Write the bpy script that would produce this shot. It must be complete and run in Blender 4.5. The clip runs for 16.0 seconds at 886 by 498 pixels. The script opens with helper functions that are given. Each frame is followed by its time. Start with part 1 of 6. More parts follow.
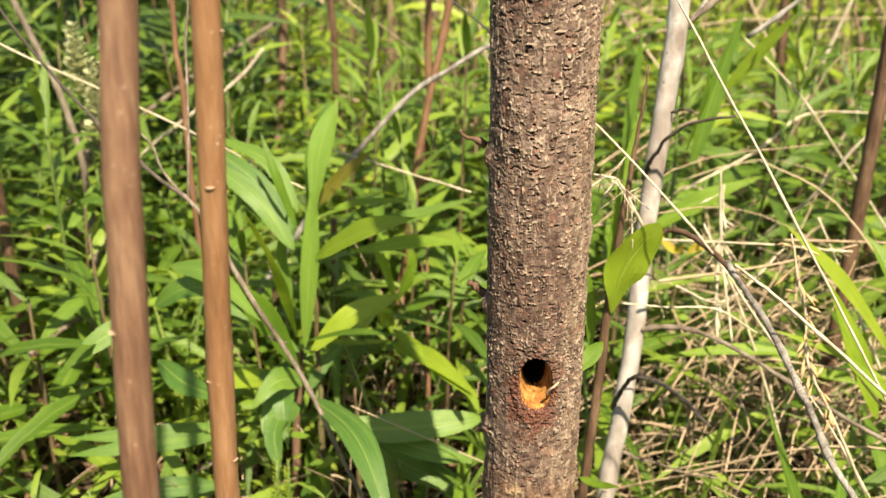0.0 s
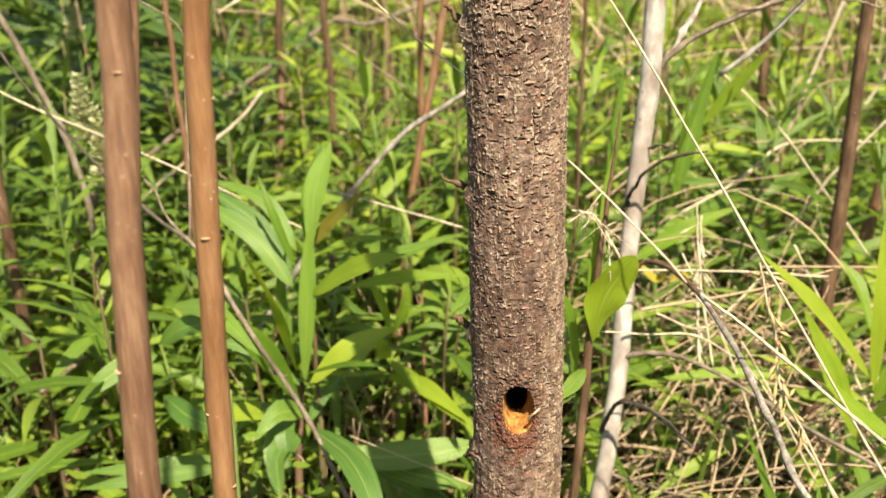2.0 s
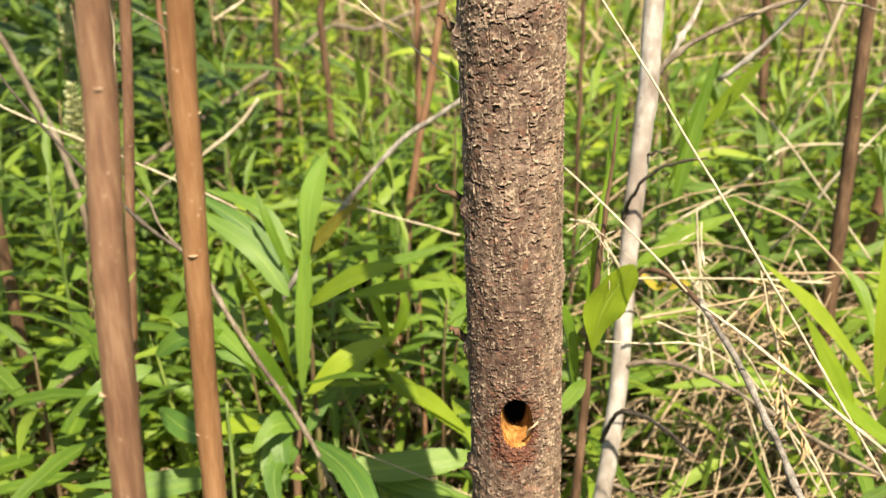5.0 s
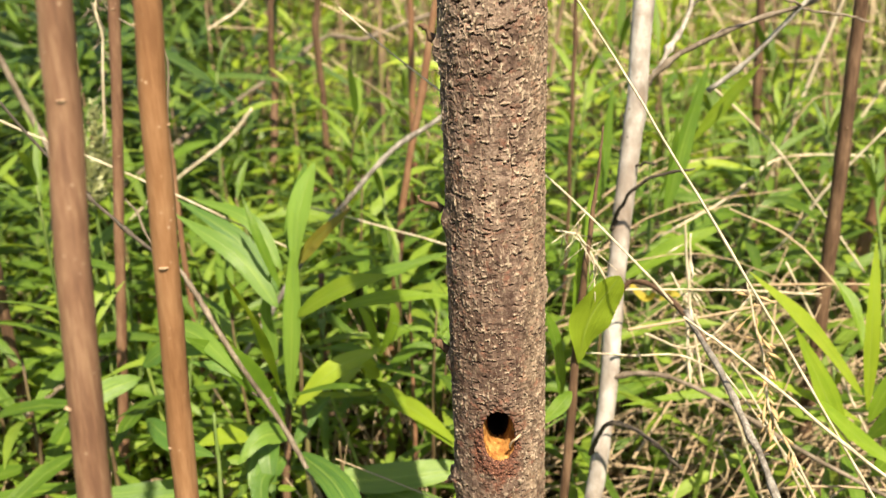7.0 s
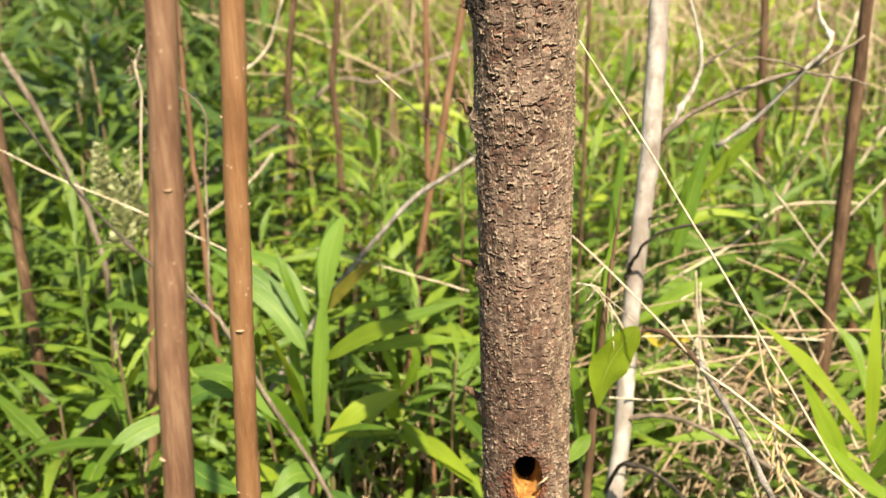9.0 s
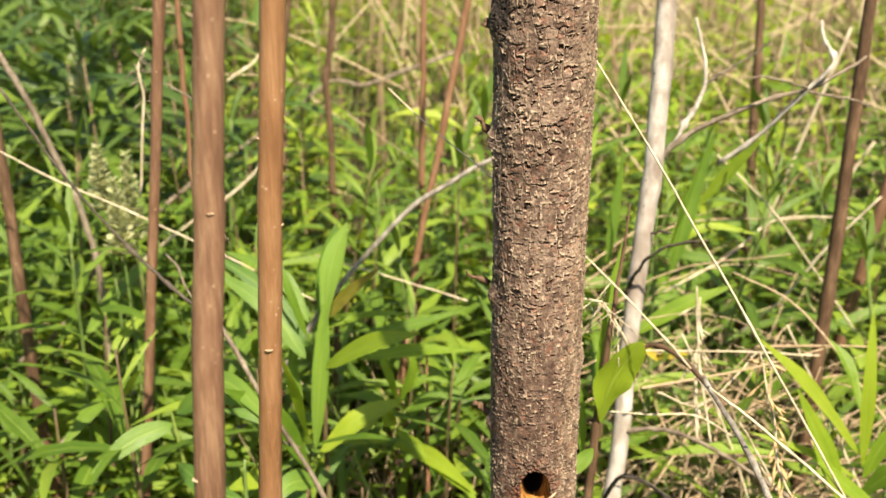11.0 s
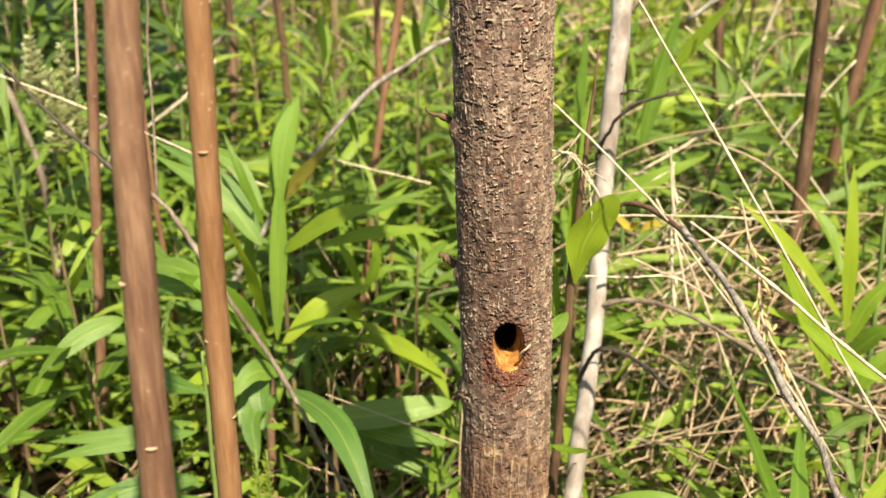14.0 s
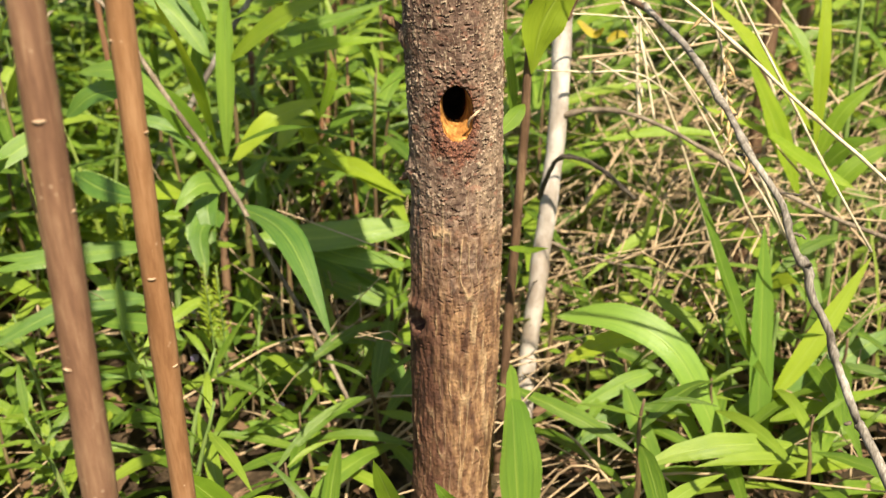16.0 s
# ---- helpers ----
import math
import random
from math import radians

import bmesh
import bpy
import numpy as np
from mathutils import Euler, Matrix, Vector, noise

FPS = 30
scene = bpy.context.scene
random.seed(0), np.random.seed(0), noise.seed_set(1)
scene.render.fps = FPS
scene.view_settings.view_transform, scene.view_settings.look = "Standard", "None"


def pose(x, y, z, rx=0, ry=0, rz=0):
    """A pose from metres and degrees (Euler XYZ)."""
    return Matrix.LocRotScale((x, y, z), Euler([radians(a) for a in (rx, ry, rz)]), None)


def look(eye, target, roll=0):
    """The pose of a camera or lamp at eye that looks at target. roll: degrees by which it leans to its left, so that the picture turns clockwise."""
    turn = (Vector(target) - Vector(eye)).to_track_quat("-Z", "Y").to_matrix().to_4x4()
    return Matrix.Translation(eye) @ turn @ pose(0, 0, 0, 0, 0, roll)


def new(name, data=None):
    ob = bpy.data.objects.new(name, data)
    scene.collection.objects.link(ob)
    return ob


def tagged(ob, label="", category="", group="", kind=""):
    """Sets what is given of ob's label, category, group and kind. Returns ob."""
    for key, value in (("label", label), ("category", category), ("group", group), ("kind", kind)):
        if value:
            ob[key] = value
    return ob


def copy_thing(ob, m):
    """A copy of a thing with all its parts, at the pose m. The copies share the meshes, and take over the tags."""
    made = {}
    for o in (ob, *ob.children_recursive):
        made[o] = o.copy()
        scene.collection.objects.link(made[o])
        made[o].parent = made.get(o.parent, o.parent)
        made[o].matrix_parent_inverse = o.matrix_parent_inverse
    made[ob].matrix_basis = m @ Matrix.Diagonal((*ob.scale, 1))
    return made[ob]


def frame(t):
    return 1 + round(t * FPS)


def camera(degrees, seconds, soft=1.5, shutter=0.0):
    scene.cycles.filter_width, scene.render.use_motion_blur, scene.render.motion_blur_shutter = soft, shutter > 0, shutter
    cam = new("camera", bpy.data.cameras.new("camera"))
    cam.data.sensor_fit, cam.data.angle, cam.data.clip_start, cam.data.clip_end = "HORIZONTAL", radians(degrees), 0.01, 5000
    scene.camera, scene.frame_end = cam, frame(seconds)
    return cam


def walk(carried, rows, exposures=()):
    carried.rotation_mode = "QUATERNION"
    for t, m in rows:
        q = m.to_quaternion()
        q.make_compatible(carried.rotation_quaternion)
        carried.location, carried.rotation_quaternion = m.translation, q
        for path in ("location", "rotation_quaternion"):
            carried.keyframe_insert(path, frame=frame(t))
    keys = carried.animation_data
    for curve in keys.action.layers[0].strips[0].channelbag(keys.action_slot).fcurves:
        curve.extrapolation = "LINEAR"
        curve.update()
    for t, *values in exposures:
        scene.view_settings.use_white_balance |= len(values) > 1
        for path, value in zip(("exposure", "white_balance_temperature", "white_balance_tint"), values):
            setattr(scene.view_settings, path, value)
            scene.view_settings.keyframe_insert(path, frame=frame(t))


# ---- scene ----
import functools
cam = camera(44.5, 16.0, soft=1.35)
# a small lens opening of 5.0 mm, focused on the bark
cam.data.dof.use_dof, cam.data.dof.focus_distance, cam.data.dof.aperture_fstop = True, 0.81, 8.8
PATH = [
    (0, (0.024, -0.007, 0.963), (-0.038, 1.825, 0.164), -0.7),
    (0.5, (0.031, -0.019, 0.97), (-0.032, 1.82, 0.187), -1.0),
    (1, (0.035, -0.036, 0.979), (-0.023, 1.81, 0.212), -1.3),
    (1.5, (0.037, -0.052, 0.987), (-0.03, 1.798, 0.232), -1.7),
    (2, (0.044, -0.056, 0.991), (-0.029, 1.796, 0.241), -2.1),
    (2.5, (0.05, -0.052, 0.996), (-0.032, 1.799, 0.243), -2.3),
    (3, (0.054, -0.048, 0.995), (-0.026, 1.805, 0.246), -2.7),
    (3.5, (0.056, -0.041, 0.988), (-0.02, 1.81, 0.232), -2.7),
    (4, (0.048, -0.045, 0.99), (-0.029, 1.807, 0.239), -2.7),
    (6.5, (0.056, -0.033, 0.993), (-0.017, 1.825, 0.256), -2.3),
    (7, (0.065, -0.036, 0.992), (-0.015, 1.824, 0.263), -2.5),
    (7.5, (0.071, -0.04, 1.003), (-0.003, 1.824, 0.284), -2.4),
    (8, (0.069, -0.065, 1.022), (0.0, 1.809, 0.325), -2.6),
    (8.5, (0.043, -0.083, 1.038), (-0.033, 1.794, 0.352), -2.4),
    (9, (0.037, -0.092, 1.038), (-0.036, 1.788, 0.36), -2.2),
    (9.2, (0.033, -0.086, 1.042), (-0.034, 1.792, 0.358), -1.8),
    (11.3, (0.002, -0.091, 1.054), (-0.023, 1.79, 0.374), -0.7),
    (11.5, (0.001, -0.084, 1.045), (-0.015, 1.798, 0.368), -0.9),
    (12, (-0.006, -0.069, 1.033), (-0.008, 1.811, 0.353), -1.0),
    (12.5, (-0.02, -0.068, 1.034), (-0.002, 1.809, 0.344), -0.9),
    (13, (-0.011, -0.069, 1.034), (0.003, 1.803, 0.332), -1.1),
    (13.5, (0.007, -0.075, 0.995), (0.04, 1.787, 0.264), -1.9),
    (14, (0.006, -0.058, 0.945), (0.038, 1.787, 0.175), -2.4),
    (14.5, (0.015, -0.036, 0.93), (0.053, 1.79, 0.115), -2.4),
    (15, (0.028, -0.038, 0.919), (0.072, 1.773, 0.072), -2.0),
    (15.5, (0.037, -0.066, 0.868), (0.085, 1.738, 0.006), -3.1),
    (16, (0.03, -0.064, 0.815), (0.088, 1.714, -0.098), -2.2),
]
walk(cam, [(t, look(eye, target, roll)) for t, eye, target, roll in PATH], exposures=((0.0, 1.33, 7500, 9.8),))

# world, sun and exposure
SUN_AZ, SUN_EL = radians(158.0), radians(55.0)  # clockwise from +y
world = bpy.data.worlds.new("open_sky")
scene.world = world
world.use_nodes = True
wn = world.node_tree
sky = wn.nodes.new("ShaderNodeTexSky")
sky.sky_type, sky.sun_disc = "NISHITA", False
sky.sun_elevation, sky.sun_rotation = SUN_EL, SUN_AZ
wn.links.new(sky.outputs[0], wn.nodes["Background"].inputs[0])
wn.nodes["Background"].inputs[1].default_value = 0.07
sun = new("sun", bpy.data.lights.new("sun", "SUN"))
sun.data.energy, sun.data.angle, sun.data.color = 5.0, radians(0.6), (1.0, 0.93, 0.80)
sun_from = Vector((math.sin(SUN_AZ) * math.cos(SUN_EL), math.cos(SUN_AZ) * math.cos(SUN_EL), math.sin(SUN_EL)))
sun.matrix_world = look(sun_from * 20, (0, 0, 0))


# ---------- materials ----------
class Nodes:
    """A material's node tree with short calls."""

    def __init__(self, name):
        self.mat = bpy.data.materials.new(name)
        self.mat.use_nodes = True
        self.tree = self.mat.node_tree
        self.bsdf = self.tree.nodes["Principled BSDF"]
        self.out = self.tree.nodes["Material Output"]

    def node(self, kind, ins=(), **props):
        n = self.tree.nodes.new(kind)
        for k, v in props.items():
            setattr(n, k, v)
        for k, v in (ins.items() if isinstance(ins, dict) else enumerate(ins)):
            self.put(n.inputs[k], v)
        return n

    def put(self, socket, v):
        if isinstance(v, bpy.types.NodeSocket):
            self.tree.links.new(v, socket)
        elif isinstance(v, bpy.types.Node):
            self.tree.links.new(v.outputs[0], socket)
        elif v is not None:
            socket.default_value = v

    def math(self, op, a, b=None, clamp=False):
        return self.node("ShaderNodeMath", (a, b), operation=op, use_clamp=clamp).outputs[0]

    def noise(self, vec, scale, detail=4.0, rough=0.55):
        return self.node("ShaderNodeTexNoise", {"Vector": vec, "Scale": scale, "Detail": detail, "Roughness": rough}).outputs[0]

    def ramp(self, fac, stops):
        n = self.node("ShaderNodeValToRGB", {0: fac})
        e = n.color_ramp.elements
        for i, (at, c) in enumerate(stops):
            el = e[i] if i < 2 else e.new(at)
            el.position, el.color = at, (*c, 1)
        return n.outputs[0]

    def mix(self, fac, a, b, blend="MIX"):
        n = self.node("ShaderNodeMix", data_type="RGBA", blend_type=blend)
        self.put(n.inputs[0], fac), self.put(n.inputs[6], a), self.put(n.inputs[7], b)
        return n.outputs[2]

    def bump(self, height, strength, distance):
        return self.node("ShaderNodeBump", {"Height": height, "Strength": strength, "Distance": distance}).outputs[0]

    def coords(self, scale=(1, 1, 1)):
        tc = self.node("ShaderNodeTexCoord")
        return self.node("ShaderNodeMapping", {"Vector": tc.outputs["Object"], "Scale": scale}).outputs[0]

    def finish(self, color, rough, normal=None, spec=0.4):
        self.put(self.bsdf.inputs["Base Color"], color)
        self.put(self.bsdf.inputs["Roughness"], rough)
        self.put(self.bsdf.inputs["Specular IOR Level"], spec)
        self.put(self.bsdf.inputs["Normal"], normal)
        return self.mat


def c4(r, g, b):
    return (r, g, b, 1.0)


def leaf_material(name, stops, glow, island=False, through_part=0.42, rough=0.37):
    """A thin leaf: waxy face, pale midrib, light coming through."""
    n = Nodes(name)
    pick = n.node("ShaderNodeNewGeometry").outputs["Random Per Island"] if island else n.node("ShaderNodeObjectInfo").outputs["Random"]
    uv = n.node("ShaderNodeUVMap").outputs[0]
    xyz = n.node("ShaderNodeSeparateXYZ", {0: uv})
    off = n.math("ABSOLUTE", n.math("SUBTRACT", xyz.outputs[0], 0.5))
    rib = n.math("SUBTRACT", 1.0, n.math("MULTIPLY", off, 22.0), True)
    vein = n.node("ShaderNodeTexWave", {"Vector": n.node("ShaderNodeCombineXYZ", {0: n.math("ADD", n.math("MULTIPLY", xyz.outputs[1], 6.0), n.math("MULTIPLY", off, -3.0))}), "Scale": 2.2, "Distortion": 0.6}).outputs[1]
    co = n.coords()
    blot = n.noise(co, 45.0, 3.0)
    fine = n.noise(co, 400.0, 2.0)
    t = n.math("ADD", n.math("MULTIPLY", pick, 0.8), n.math("MULTIPLY", blot, 0.35), True)
    col = n.ramp(t, stops)
    col = n.mix(n.math("MULTIPLY", rib, 0.55), col, c4(0.32, 0.42, 0.09))
    col = n.mix(n.math("MULTIPLY", fine, 0.16), col, c4(0.03, 0.07, 0.01))
    line = n.node("ShaderNodeTexNoise", {"Vector": n.node("ShaderNodeCombineXYZ", {0: n.math("MULTIPLY", xyz.outputs[0], 26.0), 1: n.math("MULTIPLY", xyz.outputs[1], 1.6), 2: n.math("MULTIPLY", pick, 40.0)}), "Scale": 1.0, "Detail": 3.0}).outputs[0]
    col = n.mix(n.math("MULTIPLY", n.math("SUBTRACT", line, 0.47), 1.1, True), col, c4(0.37, 0.48, 0.05))
    col = n.mix(n.math("MULTIPLY", n.math("SUBTRACT", 0.48, line), 1.5, True), col, c4(0.035, 0.095, 0.012))
    h = n.math("ADD", n.math("ADD", n.math("MULTIPLY", rib, -1.0), n.math("MULTIPLY", line, 0.8)), n.math("MULTIPLY", vein, 0.35))
    nor = n.bump(h, 0.45, 0.0012)
    n.finish(col, n.math("ADD", rough, n.math("MULTIPLY", blot, 0.15)), nor, 0.5)
    tr = n.node("ShaderNodeBsdfTranslucent", {0: n.mix(0.55, col, c4(*glow))})
    n.put(tr.inputs["Normal"], nor)
    ms = n.node("ShaderNodeMixShader", {0: through_part, 1: n.bsdf.outputs[0], 2: tr})
    n.put(n.out.inputs[0], ms)
    return n.mat


GREENS = ((0.0, (0.042, 0.112, 0.016)), (0.3, (0.090, 0.190, 0.017)), (0.6, (0.185, 0.305, 0.022)), (1.0, (0.35, 0.43, 0.040)))
LIMES = ((0.0, (0.10, 0.21, 0.022)), (0.5, (0.17, 0.285, 0.026)), (1.0, (0.29, 0.36, 0.035)))
LEAF = leaf_material("lance_leaf", GREENS, (0.46, 0.52, 0.03))
HERB_LEAF = leaf_material("herb_leaf", ((0.0, (0.026, 0.072, 0.010)), (0.3, (0.060, 0.128, 0.011)), (0.6, (0.098, 0.188, 0.020)), (1.0, (0.22, 0.315, 0.034))), (0.34, 0.43, 0.03), through_part=0.36)
TEAL_LEAF = leaf_material("blue_green_leaf", ((0.0, (0.045, 0.122, 0.026)), (0.5, (0.078, 0.172, 0.030)), (1.0, (0.140, 0.240, 0.036))), (0.32, 0.42, 0.03), through_part=0.34, rough=0.33)
FRESH_LEAF = leaf_material("fresh_green_leaf", ((0.0, (0.12, 0.25, 0.040)), (1.0, (0.20, 0.34, 0.055))), (0.42, 0.52, 0.05), rough=0.33)
LIME_LEAF = leaf_material("yellow_green_leaf", ((0.0, (0.20, 0.31, 0.020)), (1.0, (0.33, 0.42, 0.035))), (0.50, 0.56, 0.03))
LEAF_MASS = leaf_material("meadow_leaf", GREENS, (0.46, 0.52, 0.03), island=True)
LIME_MASS = leaf_material("lime_leaf", LIMES, (0.45, 0.52, 0.03), island=True)
GRASS_MASS = leaf_material("grass_blade", ((0.0, (0.10, 0.21, 0.035)), (0.5, (0.17, 0.29, 0.05)), (1.0, (0.30, 0.37, 0.08))), (0.34, 0.46, 0.05), island=True)
# meadow leaf darkened in its colour to stand for shade at far left
SHADE_MASS = leaf_material("shaded_meadow_leaf", ((0.0, (0.014, 0.042, 0.010)), (0.5, (0.030, 0.075, 0.013)), (1.0, (0.095, 0.16, 0.02))), (0.14, 0.24, 0.02), island=True, through_part=0.25)
RUST_LEAF = leaf_material("rust_tipped_leaf", ((0.0, (0.20, 0.20, 0.03)), (0.5, (0.28, 0.17, 0.04)), (1.0, (0.22, 0.26, 0.04))), (0.45, 0.30, 0.04))
YELLOW_LEAF = leaf_material("yellowed_leaf", ((0.0, (0.45, 0.33, 0.03)), (1.0, (0.55, 0.42, 0.05))), (0.6, 0.45, 0.03))
VIOLET = leaf_material("violet_petal", ((0.0, (0.30, 0.22, 0.55)), (1.0, (0.48, 0.40, 0.72))), (0.45, 0.35, 0.7))
SPIKE = leaf_material("pale_flower_spike", ((0.0, (0.52, 0.55, 0.28)), (1.0, (0.72, 0.70, 0.46))), (0.65, 0.65, 0.35), island=True)


def stalk_material(name, dark, mid, pale, streak=60.0, rough=0.6, island=False, speck=0.0, gloss=0.3, worn=0.4):
    """A round stalk or twig: lengthwise fibre, blotches, worn patches, specks."""
    n = Nodes(name)
    co = n.coords()
    pick = n.node("ShaderNodeNewGeometry").outputs["Random Per Island"] if island else n.node("ShaderNodeObjectInfo").outputs["Random"]
    fib = n.noise(n.coords((1, 1, 0.10)), streak * 9, 4.0, 0.7)
    blot = n.noise(n.coords((1, 1, 0.3)), streak, 5.0)
    col = n.ramp(n.math("ADD", n.math("MULTIPLY", fib, 0.5), n.math("MULTIPLY", blot, 0.5)), ((0.36, dark), (0.5, mid), (0.66, pale)))
    patch = n.math("MULTIPLY", n.math("SUBTRACT", n.noise(n.coords((1, 1, 0.35)), streak * 0.45, 6.0), 0.55), 5.0, True)
    col = n.mix(n.math("MULTIPLY", patch, worn), col, c4(*pale))
    if not island:
        groove = n.noise(n.coords((1, 1, 0.045)), streak * 5.5, 3.0, 0.6)
        col = n.mix(n.math("MULTIPLY", n.math("MULTIPLY", n.math("SUBTRACT", groove, 0.53), 7.0, True), 0.55), col, c4(*dark))
    col = n.mix(n.math("MULTIPLY", pick, 0.25 if not island else 0.6), col, c4(*(dark if not island else pale)))
    if speck:
        v = n.node("ShaderNodeTexVoronoi", {"Vector": co, "Scale": 170.0}).outputs["Distance"]
        dot = n.math("MULTIPLY", n.math("SUBTRACT", 0.17, v), 14.0, True)
        gate = n.math("MULTIPLY", n.math("SUBTRACT", n.noise(co, 60.0, 1.0), 0.5), 8.0, True)
        col = n.mix(n.math("MULTIPLY", n.math("MULTIPLY", dot, gate), speck), col, c4(0.62, 0.48, 0.34))
    nor = n.bump(n.math("ADD", fib, blot), 0.5, 0.0006)
    return n.finish(col, rough, nor, gloss)


BROWN_STALK = stalk_material("brown_dead_stalk", (0.16, 0.075, 0.034), (0.25, 0.125, 0.060), (0.34, 0.19, 0.10), 45, 0.5, speck=0.45, gloss=0.3, worn=0.25)
WORN_STALK = stalk_material("worn_brown_stalk", (0.098, 0.047, 0.029), (0.170, 0.090, 0.054), (0.28, 0.170, 0.104), 45, 0.55, speck=0.3, gloss=0.3, worn=0.55)
DARK_STALK = stalk_material("dark_brown_stalk", (0.045, 0.025, 0.015), (0.105, 0.060, 0.036), (0.21, 0.13, 0.08), 60, 0.65, gloss=0.2)
RED_STALK = stalk_material("red_brown_stalk", (0.12, 0.055, 0.032), (0.205, 0.105, 0.058), (0.30, 0.18, 0.105), 60, 0.6)
GREY_TWIG = stalk_material("grey_weathered_twig", (0.06, 0.043, 0.030), (0.16, 0.125, 0.09), (0.36, 0.30, 0.235), 70, 0.75)
BLACK_TWIG = stalk_material("dark_twig", (0.022, 0.018, 0.014), (0.07, 0.055, 0.04), (0.20, 0.16, 0.12), 80, 0.7)
STRAW = stalk_material("pale_straw", (0.30, 0.235, 0.15), (0.49, 0.42, 0.305), (0.68, 0.61, 0.48), 90, 0.6)
STRAW_MASS = stalk_material("dry_straw", (0.17, 0.108, 0.062), (0.29, 0.205, 0.125), (0.46, 0.355, 0.235), 90, 0.7, island=True)
STRAW_FAR = stalk_material("far_dry_straw", (0.24, 0.165, 0.095), (0.39, 0.29, 0.18), (0.56, 0.45, 0.31), 60, 0.7, island=True)
BROWN_MASS = stalk_material("dead_stalks", (0.09, 0.055, 0.035), (0.17, 0.105, 0.065), (0.32, 0.22, 0.14), 60, 0.7, island=True)
GREEN_STALK = stalk_material("green_stalk", (0.07, 0.12, 0.03), (0.13, 0.20, 0.05), (0.22, 0.25, 0.09), 60, 0.55)
HERB_STALK = stalk_material("herb_stalk", (0.05, 0.035, 0.02), (0.12, 0.075, 0.04), (0.16, 0.17, 0.06), 60, 0.6)
SCAR = stalk_material("pale_leaf_scar", (0.26, 0.17, 0.10), (0.40, 0.28, 0.18), (0.52, 0.39, 0.27), 120, 0.6)
PALE_TWIG = stalk_material("pale_bare_twig", (0.12, 0.10, 0.08), (0.36, 0.33, 0.285), (0.64, 0.60, 0.55), 70, 0.7)
ARCH_TWIG = stalk_material("weathered_grey_twig", (0.050, 0.040, 0.032), (0.22, 0.195, 0.165), (0.52, 0.48, 0.43), 70, 0.7)
SEED = stalk_material("seed_husk", (0.20, 0.11, 0.05), (0.38, 0.24, 0.11), (0.52, 0.38, 0.20), 150, 0.7, island=True)
LITTER = stalk_material("leaf_litter", (0.030, 0.016, 0.009), (0.085, 0.046, 0.026), (0.19, 0.12, 0.072), 40, 0.8, island=True)


def white_bark():
    n = Nodes("white_smooth_bark")
    co = n.coords()
    blot = n.noise(n.coords((1, 1, 0.5)), 55.0, 5.0)
    band = n.noise(n.coords((1, 1, 4.5)), 60.0, 3.0)
    col = n.ramp(blot, ((0.30, (0.17, 0.135, 0.11)), (0.48, (0.29, 0.255, 0.225)), (0.66, (0.47, 0.44, 0.405))))
    old = n.math("MULTIPLY", n.math("SUBTRACT", n.noise(n.coords((1, 1, 0.4)), 16.0, 3.0), 0.47), 4.0, True)
    col = n.mix(n.math("MULTIPLY", old, 0.6), col, c4(0.20, 0.155, 0.125))
    mark = n.math("MULTIPLY", n.math("SUBTRACT", band, 0.58), 7.0, True)
    col = n.mix(n.math("MULTIPLY", mark, 0.45), col, c4(0.24, 0.17, 0.13))
    pit = n.node("ShaderNodeTexVoronoi", {"Vector": n.coords((1, 1, 0.7)), "Scale": 85.0}).outputs["Distance"]
    dot = n.math("MULTIPLY", n.math("SUBTRACT", 0.13, pit), 16.0, True)
    col = n.mix(n.math("MULTIPLY", dot, 0.8), col, c4(0.09, 0.06, 0.045))
    nor = n.bump(n.math("ADD", n.math("MULTIPLY", band, -1.0), blot), 0.4, 0.0008)
    return n.finish(col, 0.55, nor, 0.35)


WHITE_BARK = white_bark()

HOLE = Vector((0.0712, 0.735, 0.5200))


